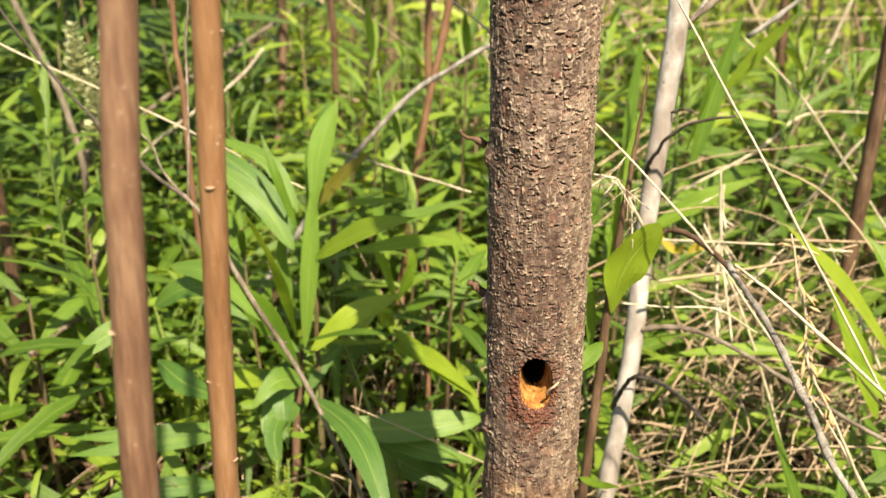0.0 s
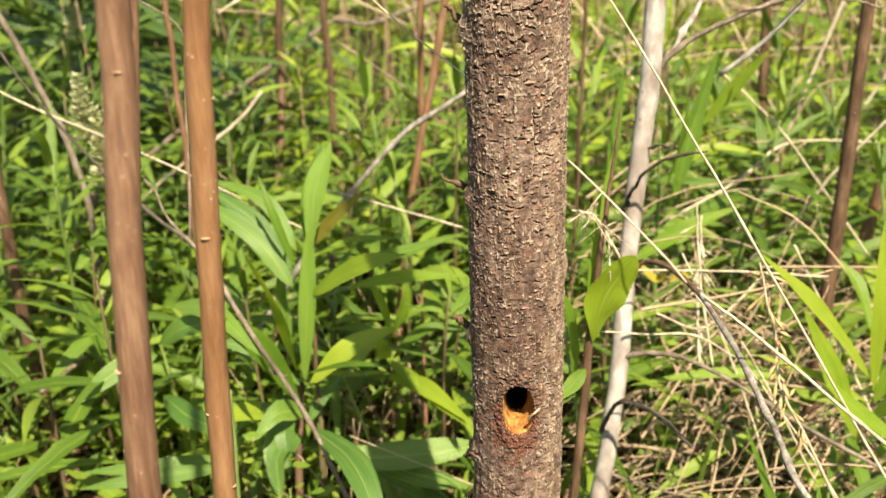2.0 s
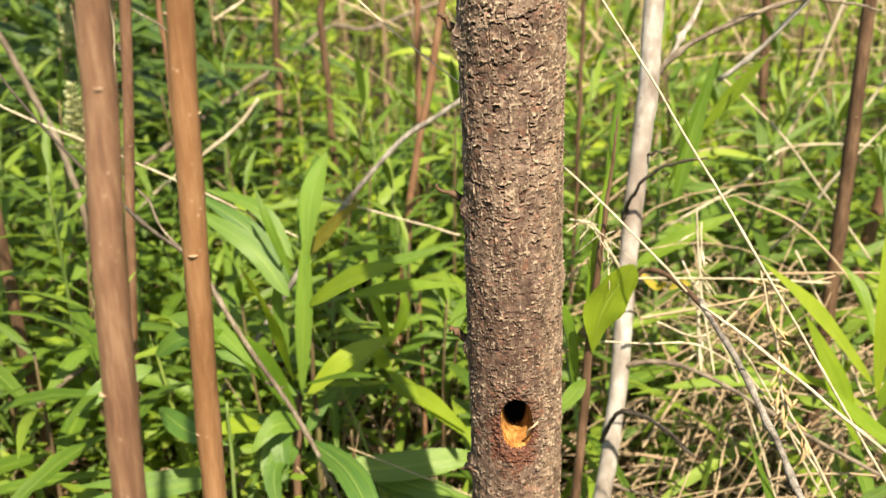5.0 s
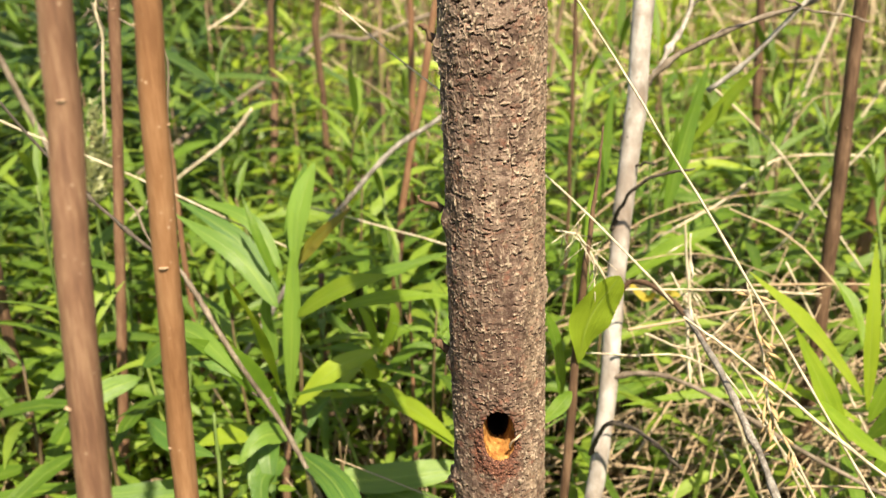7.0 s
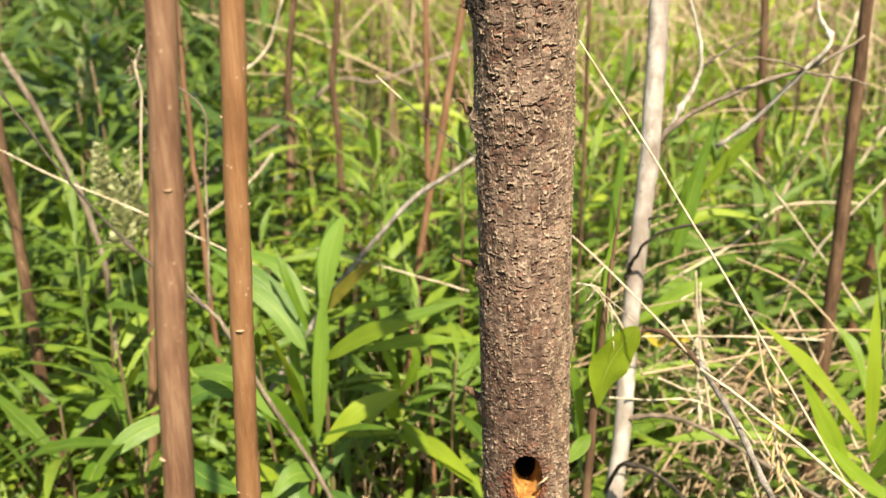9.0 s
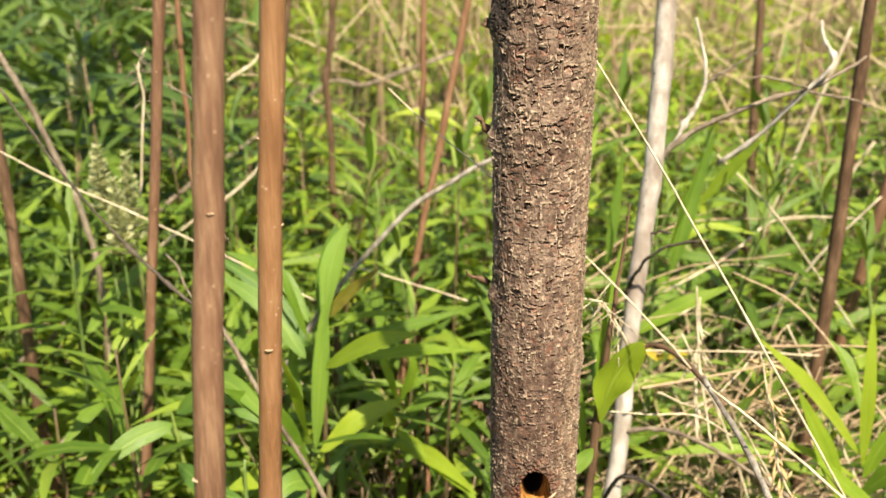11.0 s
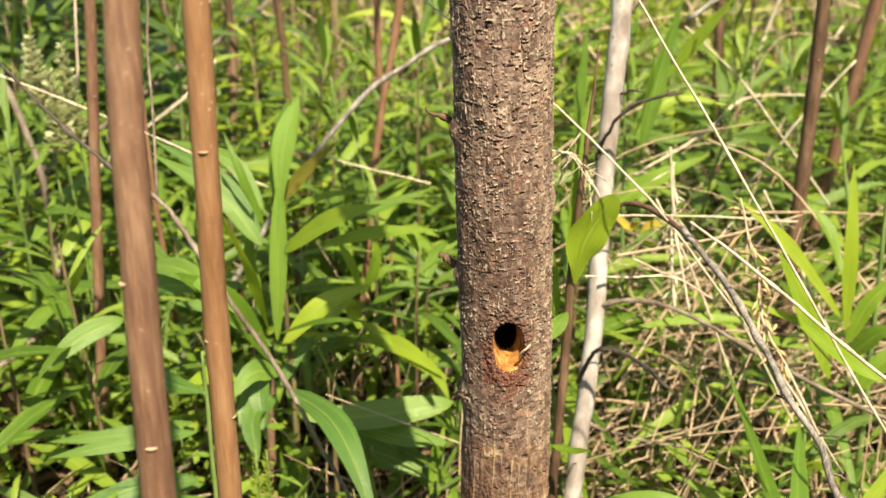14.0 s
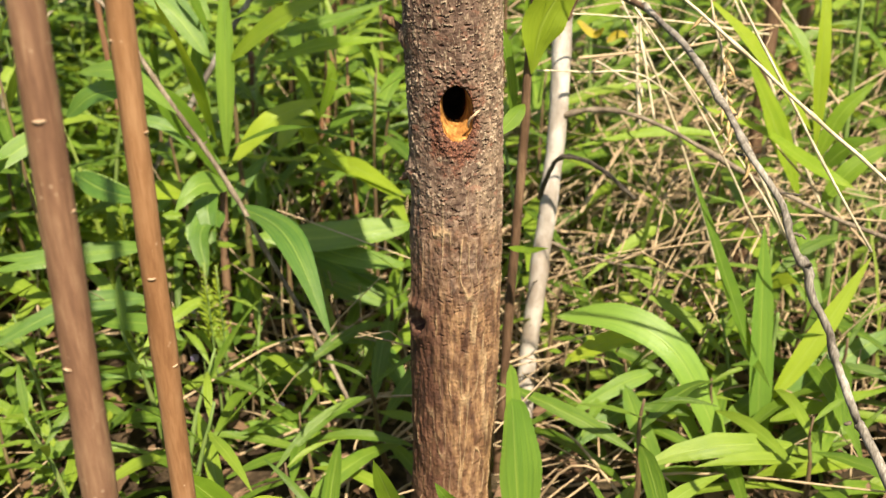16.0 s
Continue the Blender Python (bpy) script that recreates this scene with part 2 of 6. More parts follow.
def tree_bark():
    """Brown bark: pale flake rims, dark slits with ruddy beds, a ruddy crumbled rim round the bored hole, paler and streaked low down."""
    n = Nodes("cracked_brown_bark")
    co = n.node("ShaderNodeTexCoord").outputs["Object"]
    rel, slit, vein, plate, flank = (n.node("ShaderNodeAttribute", attribute_name=a).outputs["Fac"] for a in ("relief", "slit", "vein", "plate", "flank"))
    z = n.node("ShaderNodeSeparateXYZ", {0: co}).outputs[2]
    big = n.noise(co, 22.0, 4.0)
    mid = n.noise(n.coords((1, 1, 0.6)), 130.0, 5.0, 0.6)
    fine = n.noise(co, 750.0, 3.0, 0.6)
    col = n.ramp(n.math("ADD", n.math("MULTIPLY", mid, 0.5), n.math("ADD", n.math("MULTIPLY", big, 0.3), n.math("MULTIPLY", plate, 0.2))), ((0.36, (0.058, 0.033, 0.024)), (0.49, (0.126, 0.081, 0.061)), (0.63, (0.235, 0.166, 0.126))))
    young = n.math("SUBTRACT", 1.0, n.math("MULTIPLY", n.math("ABSOLUTE", n.math("SUBTRACT", n.math("ADD", z, n.math("MULTIPLY", n.math("SUBTRACT", big, 0.5), 0.22)), 0.60)), 6.0), True)
    col = n.mix(n.math("MULTIPLY", young, 0.85, True), col, n.ramp(mid, ((0.36, (0.040, 0.020, 0.015)), (0.5, (0.078, 0.045, 0.033)), (0.66, (0.140, 0.088, 0.065)))))
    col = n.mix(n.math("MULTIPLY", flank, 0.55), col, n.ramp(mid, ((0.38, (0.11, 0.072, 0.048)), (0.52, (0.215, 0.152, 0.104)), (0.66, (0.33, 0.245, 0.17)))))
    red = n.math("MULTIPLY", n.math("SUBTRACT", n.noise(n.coords((1, 1, 1.6)), 95.0, 2.0), 0.56), 6.0, True)
    col = n.mix(n.math("MULTIPLY", red, 0.5), col, c4(0.24, 0.095, 0.060))
    col = n.mix(n.math("MULTIPLY", n.math("MULTIPLY", rel, n.math("ADD", 0.25, fine)), 1.0, True), col, c4(0.58, 0.46, 0.335))
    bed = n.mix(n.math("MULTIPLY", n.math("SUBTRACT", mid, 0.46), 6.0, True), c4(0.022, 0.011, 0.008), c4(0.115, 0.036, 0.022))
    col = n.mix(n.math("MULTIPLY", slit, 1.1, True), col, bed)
    fleck = n.noise(n.coords((1, 1, 0.5)), 300.0, 2.0, 0.5)
    col = n.mix(n.math("MULTIPLY", n.math("MULTIPLY", n.math("SUBTRACT", fleck, 0.62), 9.0, True), 0.35), col, c4(0.52, 0.41, 0.28))
    pits = n.noise(n.coords((0.5, 0.5, 1.3)), 230.0, 2.0, 0.5)
    col = n.mix(n.math("MULTIPLY", n.math("MULTIPLY", n.math("SUBTRACT", pits, 0.61), 12.0, True), 0.85), col, c4(0.035, 0.018, 0.013))
    # the low bark, streaked with old tan wood, darker and ruddier on its left
    low = n.math("MULTIPLY", n.math("SUBTRACT", n.math("ADD", 0.45, n.math("MULTIPLY", n.math("SUBTRACT", big, 0.5), 0.25)), z), 9.0, True)
    streak = n.noise(n.coords((1, 1, 0.22)), 170.0, 4.0, 0.6)
    tan = n.ramp(streak, ((0.34, (0.042, 0.016, 0.008)), (0.48, (0.118, 0.056, 0.028)), (0.66, (0.30, 0.175, 0.088))))
    col = n.mix(n.math("MULTIPLY", low, 0.80), col, tan)
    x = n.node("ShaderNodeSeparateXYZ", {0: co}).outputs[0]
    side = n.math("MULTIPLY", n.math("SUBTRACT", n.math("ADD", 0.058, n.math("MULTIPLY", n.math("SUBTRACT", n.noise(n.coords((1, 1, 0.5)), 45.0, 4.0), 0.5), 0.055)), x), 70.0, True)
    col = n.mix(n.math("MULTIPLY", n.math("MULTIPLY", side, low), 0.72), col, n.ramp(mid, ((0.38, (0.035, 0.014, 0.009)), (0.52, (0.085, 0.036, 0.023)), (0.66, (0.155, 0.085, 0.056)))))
    col = n.mix(n.math("MULTIPLY", n.math("MULTIPLY", vein, n.math("ADD", 0.2, fine)), 0.85, True), col, c4(0.50, 0.36, 0.21))
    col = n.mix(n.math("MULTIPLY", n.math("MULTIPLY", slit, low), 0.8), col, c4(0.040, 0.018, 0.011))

    def patch(place, size, wide):
        d = n.node("ShaderNodeVectorMath", {0: co, 1: place}, operation="SUBTRACT").outputs[0]
        d = n.node("ShaderNodeVectorMath", {0: d, 1: size}, operation="MULTIPLY").outputs[0]
        far = n.node("ShaderNodeVectorMath", {0: d}, operation="LENGTH").outputs["Value"]
        return n.math("MULTIPLY", n.math("SUBTRACT", n.math("ADD", wide, n.math("MULTIPLY", n.math("SUBTRACT", mid, 0.5), 2.4)), far), 3.0, True)

    # ruddy crumbs round the hole and on the bark beneath it
    crumbs = n.ramp(fine, ((0.35, (0.024, 0.007, 0.005)), (0.50, (0.085, 0.026, 0.015)), (0.64, (0.19, 0.072, 0.042)), (0.76, (0.46, 0.29, 0.18))))
    col = n.mix(n.math("MULTIPLY", patch((HOLE.x - 0.002, HOLE.y, HOLE.z - 0.010), (44.0, 10.0, 27.0), 1.05), 0.85), col, crumbs)
    # dark patches: a ruddy one under the pit, and the wet black knot high up
    ruddy_dark = n.ramp(streak, ((0.38, (0.018, 0.008, 0.006)), (0.55, (0.065, 0.025, 0.016)), (0.72, (0.17, 0.085, 0.055))))
    col = n.mix(n.math("MULTIPLY", patch((0.034, 0.752, 0.275), (58.0, 26.0, 9.5), 0.95), 0.75), col, ruddy_dark)
    col = n.mix(n.math("MULTIPLY", patch((0.037, 0.762, 0.936), (60.0, 40.0, 48.0), 0.9), 0.92), col, c4(0.014, 0.011, 0.010))
    nor = n.bump(n.math("ADD", n.math("ADD", n.math("MULTIPLY", fine, 0.35), n.math("MULTIPLY", fleck, 0.5)), n.math("ADD", mid, n.math("SUBTRACT", n.math("MULTIPLY", streak, 0.4), pits))), 0.7, 0.0011)
    return n.finish(col, 0.8, nor, 0.25)


def bored_wood():
    n = Nodes("fresh_orange_wood")
    co = n.node("ShaderNodeTexCoord").outputs["Object"]
    a, b = n.noise(n.coords((1, 1, 0.5)), 210.0, 4.0), n.noise(co, 800.0, 2.0)
    col = n.ramp(a, ((0.34, (0.17, 0.062, 0.014)), (0.5, (0.30, 0.135, 0.034)), (0.68, (0.44, 0.235, 0.075))))
    spot = n.math("MULTIPLY", n.math("SUBTRACT", b, 0.60), 9.0, True)
    col = n.mix(n.math("MULTIPLY", spot, 0.7), col, c4(0.14, 0.055, 0.02))
    return n.finish(col, 0.8, n.bump(n.math("ADD", a, b), 0.6, 0.0008), 0.2)


# near-black wood: the shade inside hole and pit is put into its colour
def shade_dark_wood():
    n = Nodes("wood_darkened_as_shade")
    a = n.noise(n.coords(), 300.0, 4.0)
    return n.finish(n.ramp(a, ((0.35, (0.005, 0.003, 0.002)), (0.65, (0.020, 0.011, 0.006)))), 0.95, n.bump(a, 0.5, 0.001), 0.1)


TREE_BARK, BORED, HOLLOW_SHADE = tree_bark(), bored_wood(), shade_dark_wood()


def soil():
    n = Nodes("littered_soil")
    co = n.coords()
    a, b, c = n.noise(co, 6.0, 5.0), n.noise(co, 60.0, 5.0), n.noise(co, 0.35, 3.0)
    col = n.ramp(n.math("ADD", n.math("MULTIPLY", a, 0.4), n.math("MULTIPLY", b, 0.6)), ((0.36, (0.014, 0.009, 0.006)), (0.5, (0.034, 0.023, 0.014)), (0.66, (0.085, 0.058, 0.036))))
    col = n.mix(n.math("MULTIPLY", n.math("SUBTRACT", c, 0.42), 4.0, True), col, c4(0.035, 0.045, 0.014))
    return n.finish(col, 0.95, n.bump(b, 0.8, 0.01), 0.15)


SOIL = soil()


# ---------- builders ----------
def mesh_of(name, verts, faces, material, uvs=None, smooth=True):
    me = bpy.data.meshes.new(name)
    me.from_pydata(np.asarray(verts, float).tolist(), [], faces.tolist() if isinstance(faces, np.ndarray) else faces)
    for m in material if isinstance(material, (list, tuple)) else (material,):
        me.materials.append(m)
    if uvs is not None:
        layer = me.uv_layers.new(name="UVMap")
        loops = np.empty(len(me.loops), dtype=np.int32)
        me.loops.foreach_get("vertex_index", loops)
        layer.data.foreach_set("uv", np.asarray(uvs, dtype=np.float32)[loops].ravel())
    if smooth:
        me.polygons.foreach_set("use_smooth", np.ones(len(me.polygons), dtype=bool))
    return me


ROOTS = {}


def under(ob, parent):
    ob.parent = parent
    ob.matrix_parent_inverse = ROOTS[parent.name].inverted() if parent.name in ROOTS else Matrix.Identity(4)
    return ob


def thing(name, base, label, category, group="", kind=""):
    """An empty at a thing's base; its parts are built in world metres under it."""
    ob = new(name)
    ob.empty_display_size = 0.02
    ob.location = base
    ROOTS[ob.name] = Matrix.Translation(base)
    return tagged(ob, label, category, group, kind)


def part(name, mesh, parent, label="", kind=""):
    ob = new(name, mesh)
    under(ob, parent)
    return tagged(ob, label, "", "", kind)


def spline(points, n):
    """Catmull-Rom through points of any width, n samples."""
    p = np.asarray(points, float)
    if len(p) == 2:
        s = np.linspace(0, 1, n)[:, None]
        return p[0] * (1 - s) + p[1] * s
    q = np.vstack([2 * p[0] - p[1], p, 2 * p[-1] - p[-2]])
    out = []
    for u in np.linspace(0, len(p) - 1 - 1e-9, n):
        i = int(u)
        t = u - i
        a, b, c, d = q[i], q[i + 1], q[i + 2], q[i + 3]
        out.append(0.5 * (2 * b + (c - a) * t + (2 * a - 5 * b + 4 * c - d) * t * t + (3 * b - a - 3 * c + d) * t ** 3))
    return np.array(out)


def tube_arrays(points, radii, sides=8, lump=0.0, seed=0):
    p = np.asarray(points, float)
    r = np.asarray(radii, float)
    rng = np.random.default_rng(seed)
    tan = np.gradient(p, axis=0)
    tan /= np.linalg.norm(tan, axis=1)[:, None] + 1e-12
    ref = np.array((0.31, 0.94, 0.12))
    u = np.cross(tan, ref)
    u /= np.linalg.norm(u, axis=1)[:, None] + 1e-12
    v = np.cross(tan, u)
    a = np.linspace(0, 2 * np.pi, sides, endpoint=False)
    rr = r[:, None] * (1 + lump * rng.normal(size=(len(p), sides)))
    verts = p[:, None, :] + rr[..., None] * (np.cos(a)[None, :, None] * u[:, None, :] + np.sin(a)[None, :, None] * v[:, None, :])
    verts = verts.reshape(-1, 3)
    faces = []
    for i in range(len(p) - 1):
        for j in range(sides):
            k = (j + 1) % sides
            faces.append((i * sides + j, i * sides + k, (i + 1) * sides + k, (i + 1) * sides + j))
    faces.append(tuple(range(sides - 1, -1, -1)))
    faces.append(tuple((len(p) - 1) * sides + j for j in range(sides)))
    return verts, faces


def tube_mesh(name, pts4, material, samples=24, sides=10, lump=0.03, seed=1, wobble=0.0, knots=0, knot_size=0.35):
    """A stalk through points (x, y, z, radius), with some wobble and swollen nodes."""
    s = spline(pts4, samples)
    rng = np.random.default_rng(seed)
    if wobble:
        w = rng.normal(size=(samples, 3))
        w = (w + np.roll(w, 1, 0) + np.roll(w, -1, 0)) / 3
        w[0] = w[-1] = 0
        s[:, :3] += w * wobble
    rad = np.maximum(s[:, 3], 0.0004)
    for k in range(knots):
        at = rng.integers(2, samples - 2)
        rad[at] *= 1 + knot_size
    v, f = tube_arrays(s[:, :3], rad, sides, lump, seed)
    return mesh_of(name, v, f, material)


def to_ground(pts4, z=-0.02):
    """Carries a stalk's lower end straight on down into the soil."""
    a, b = np.array(pts4[-1], float), np.array(pts4[-2], float)
    d = (a - b)[:3]
    d = d / max(-d[2], 1e-3) if d[2] < -1e-3 else np.array((0, 0, -1.0))
    d[:2] = np.clip(d[:2], -0.45, 0.45)
    k = a[2] - z
    if k <= 0.01:
        return list(pts4)
    return list(pts4) + [(*(a[:3] + d * k), a[3] * 1.05)]


def to_top(pts4, z):
    """Carries a stalk's upper end straight on up to the height z, thinning."""
    a, b = np.array(pts4[0], float), np.array(pts4[1], float)
    d = (a - b)[:3]
    d = d / max(d[2], 1e-3)
    d[:2] = np.clip(d[:2], -0.45, 0.45)
    k = z - a[2]
    return [(*(a[:3] + d * k), a[3] * 0.8)] + list(pts4)


def cross(a, b):
    return np.stack([a[..., 1] * b[..., 2] - a[..., 2] * b[..., 1], a[..., 2] * b[..., 0] - a[..., 0] * b[..., 2], a[..., 0] * b[..., 1] - a[..., 1] * b[..., 0]], -1)


def unit(a):
    return a / (np.sqrt((a * a).sum(-1, keepdims=True)) + 1e-9)


@functools.lru_cache(None)
def blade_grid(n):
    """Faces and texture places of a blade with n stations and three points across."""
    a = 3 * np.arange(n - 1)[:, None]
    faces = np.stack([a + (0, 1, 4, 3), a + (1, 2, 5, 4)], 1).reshape(-1, 4)
    v = np.repeat(np.linspace(0, 1, n), 3)
    return faces, np.stack([np.tile((0.0, 0.5, 1.0), n), v], 1)


def leaf_arrays(mid, half, face, fold=0.25, wave=0.0, seed=0):
    """A blade along the line mid, half its width at each station, turned to face; three points across with a folded midrib."""
    mid = np.asarray(mid, float)
    n = len(mid)
    tan = np.empty_like(mid)
    tan[1:-1], tan[0], tan[-1] = mid[2:] - mid[:-2], mid[1] - mid[0], mid[-1] - mid[-2]
    tan = unit(tan)
    side = unit(cross(tan, np.asarray(face, float)))
    up = cross(side, tan)
    half = np.asarray(half, float)[:, None]
    rip = (wave * np.sin(np.linspace(0, 11, n) + 2.399 * seed))[:, None]
    left = mid - side * half + up * half * (fold + rip)
    right = mid + side * half + up * half * (fold - rip)
    faces, uvs = blade_grid(n)
    return np.stack([left, mid, right], 1).reshape(-1, 3), faces, uvs


def lance(n, width, peak=0.42, sharp=1.0):
    """Half widths of a lance-shaped leaf from stalk to tip."""
    s = np.linspace(0, 1, n)
    k = math.log(0.5) / math.log(peak)
    return np.maximum(0.5 * width * np.sin(np.pi * s ** k) ** (0.85 * sharp), 0.0004)


def leaf(parent, pts, width, face=(0.1, -0.6, 1.0), material=None, peak=0.42, fold=0.22, wave=0.12, sharp=1.0, seed=1, bow=0.0, n=41, label=""):
    """One leaf of a plant, from its base through pts to its tip; bow lifts the middle."""
    mid = spline(pts, n)
    s = np.linspace(0, 1, n)
    mid[:, 2] += bow * np.sin(np.pi * s)
    half = lance(n, width, peak, sharp) * (1 - 0.025 * (np.arange(n) % 2)) * (1 + 0.03 * np.sin(np.linspace(0, 9, n) + seed))
    v, f, uv = leaf_arrays(mid, half, face, fold, wave, seed)
    return part("leaf", mesh_of("leaf", v, f, material or LEAF, uv), parent, label)


# ---------- ground ----------
def ground():
    near = np.concatenate([-np.geomspace(400, 6.5, 14), np.arange(-6, 6.01, 0.12), np.geomspace(6.5, 400, 14)])
    xs, ys = near, near + 2.0
    gx, gy = np.meshgrid(xs, ys)
    gz = np.array([[0.030 * noise.noise((x * 1.7, y * 1.7, 0.3)) + 0.012 * noise.noise((x * 7, y * 7, 4.0)) if abs(x) < 8 and abs(y) < 10 else 0.0 for x in xs] for y in ys])
    w = len(xs)
    verts = np.stack([gx, gy, gz], -1).reshape(-1, 3)
    faces = [(j * w + i, j * w + i + 1, (j + 1) * w + i + 1, (j + 1) * w + i) for j in range(len(ys) - 1) for i in range(w - 1)]
    return tagged(new("ground", mesh_of("ground", verts, faces, SOIL)), "brown soil under leaf litter and meadow plants", "ground", "", "structure")


ground()


# ---------- the bored tree ----------
def lattice(rng, shape_u, shape_z, u, z):
    """Smooth value noise on a lattice of that spacing in metres."""
    gu, gz = u / shape_u, z / shape_z
    iu, iz = np.floor(gu).astype(int), np.floor(gz).astype(int)
    fu, fz = gu - iu, gz - iz
    fu, fz = fu * fu * (3 - 2 * fu), fz * fz * (3 - 2 * fz)
    iu -= iu.min()
    iz -= iz.min()
    table = rng.uniform(-1, 1, (iu.max() + 2, iz.max() + 2))
    a = table[iu, iz] * (1 - fu) + table[iu + 1, iz] * fu
    b = table[iu, iz + 1] * (1 - fu) + table[iu + 1, iz + 1] * fu
    return a * (1 - fz) + b * fz


def bark_plates(rng, su, sz, u, z):
    """Staggered columns of plates. Gives the column's and the joint's number, the offset across the column joint and across the joint between two plates, in metres,
    and where across its column a place lies."""
    g = u / su
    col, joint = np.floor(g).astype(int), np.rint(g).astype(int)
    col, joint = col - col.min(), joint - joint.min()
    shift, tall = rng.uniform(0, 0.02, col.max() + 1), rng.uniform(0.75, 1.45, col.max() + 1) * sz
    w = (z + shift[col]) / tall[col]
    step = np.rint(w).astype(int)
    return col, joint, step - step.min(), np.floor(w).astype(int) - step.min() + 1, (g - np.rint(g)) * su, (w - np.rint(w)) * tall[col], g - np.floor(g)


def bored_tree():
    rng = np.random.default_rng(11)
    top, foot = 1.45, -0.03
    # heights of the rows: fine where the bark is seen, finest at the hole
    z = np.concatenate([np.arange(foot, 0.10, 0.004), np.arange(0.10, 0.485, 0.0008), np.arange(0.485, 0.56, 0.0005), np.arange(0.56, 0.98, 0.00062), np.arange(0.98, top, 0.006)])
    # angles: 0 looks to -y, fine on the seen side
    fine = 450
    ang = np.concatenate([np.linspace(-1.85, 1.85, fine), np.linspace(1.85, 2 * np.pi - 1.85, 40)[1:-1]])
    A, Z = np.meshgrid(ang, z)
    ax = np.interp(z, [0.0, 0.13, 0.32, 0.45, 0.70, 0.90, 1.45], [0.050, 0.0575, 0.0665, 0.0712, 0.0725, 0.0745, 0.080])
    ay = np.interp(z, [0.0, 1.45], [0.775, 0.778])
    rad = np.interp(z, [0.0, 0.08, 0.16, 0.30, 0.45, 0.70, 0.95, 1.45], [0.046, 0.0395, 0.0380, 0.0395, 0.0388, 0.0390, 0.0410, 0.039])
    U = (A + np.pi) * 0.041
    rows, cols = len(z), len(ang)
    wu = U + 0.0026 * lattice(rng, 0.011, 0.013, U, Z) + 0.0012 * lattice(rng, 0.0042, 0.0042, U, Z) + 0.0005 * lattice(rng, 0.0016, 0.0016, U, Z)
    wz = Z + 0.0022 * lattice(rng, 0.009, 0.010, U, Z) + 0.0012 * lattice(rng, 0.0034, 0.0040, U, Z) + 0.0006 * lattice(rng, 0.0015, 0.0015, U, Z)
    # zones: large plates high up, beaded bark over the hole, streaked bark low down, finer and paler bark on the right
    # flank
    high = np.clip((Z + 0.03 * lattice(rng, 0.03, 0.04, U, Z) - 0.63) / 0.10, 0, 1)
    low = np.clip((0.475 + 0.03 * lattice(rng, 0.02, 0.04, U, Z) - Z) / 0.07, 0, 1)
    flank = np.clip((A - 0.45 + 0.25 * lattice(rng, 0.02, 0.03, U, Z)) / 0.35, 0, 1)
    patchy = np.clip(0.62 + 0.75 * lattice(rng, 0.014, 0.018, U, Z) + 0.35 * lattice(rng, 0.005, 0.006, U, Z), 0, 1)

    def plates(su, sz, share, thin, thick, u, zz):
        col, joint, step, cell, du, dz, fu = bark_plates(rng, su, sz, u, zz)
        size = (max(col.max(), joint.max()) + 2, max(step.max(), cell.max()) + 2)
        keep, reach, mid, tone, gate = (rng.uniform(0, 1, size) for _ in range(5))
        th = thin + (thick - thin) * tone[joint, step]
        span = np.clip((0.10 + 0.38 * reach[col, step] - np.abs(fu - 0.3 - 0.4 * mid[col, step])) / 0.12, 0, 1)
        has = (keep[col, step] < share) * span
        slit = has * np.clip(1.3 - (dz / th) ** 2, 0, 1)
        lip = has * np.clip(1.2 - ((dz - 1.9 * th) / (0.9 * th)) ** 2, 0, 1)
        seam = gate[joint, cell] < share
        edge = seam * np.clip(1.2 - (du / (0.09 * su)) ** 2, 0, 1)
        crack = seam * (gate[joint, cell] < 0.5 * share) * np.clip(1.1 - ((du - 0.16 * su) / (0.06 * su)) ** 2, 0, 1)
        return slit, lip, edge, crack, tone[col, cell]

    s1, l1, e1, c1, tone = plates(0.0078, 0.0070, 0.52, 0.00060, 0.00150, wu, wz)
    s2, l2, e2, c2, tone2 = plates(0.0044, 0.0036, 0.40, 0.00042, 0.00080, wu + 0.3, wz + 0.1)
    big = high * (1 - 0.65 * flank) * (0.35 + 0.65 * patchy)
    small = np.clip(1.0 - 0.55 * high + 0.3 * flank, 0, 1) * (1 - 0.75 * low) * np.clip(1.3 * patchy, 0.15, 1)
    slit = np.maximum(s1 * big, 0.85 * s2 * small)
    lip = np.maximum(l1 * big, 0.8 * l2 * small)
    edge = np.maximum(e1 * big * (0.5 + 0.5 * patchy), 0.75 * e2 * small)
    crack = np.maximum(c1 * big, 0.6 * c2 * small)
    # pale beads where the rims have crumbled
    bead = np.clip((lattice(rng, 0.0021, 0.0024, U, Z) - 0.30) / 0.35, 0, 1) * np.clip(0.35 + 1.1 * lattice(rng, 0.007, 0.009, U, Z), 0, 1) * (1 - 0.6 * low)
    chew = np.clip(0.62 + 1.3 * lattice(rng, 0.0019, 0.0019, U, Z), 0, 1)
    slit, edge, lip = slit * (0.35 + 0.65 * chew), edge * chew, lip * (0.3 + 0.7 * chew)
    # short crosswise slits that cut through the plates
    odd = np.zeros(U.shape)
    for _ in range(430):
        cu, cz = rng.uniform(-1.9, 1.9), rng.uniform(0.30, 0.98)
        ln, th = rng.uniform(0.0014, 0.0042), rng.uniform(0.0005, 0.0010)
        i0, i1 = np.searchsorted(z, (cz - 0.005, cz + 0.005))
        du = wu[i0:i1, :fine] - (cu + np.pi) * 0.041
        dz = wz[i0:i1, :fine] - cz - 0.2 * du * rng.uniform(-1, 1)
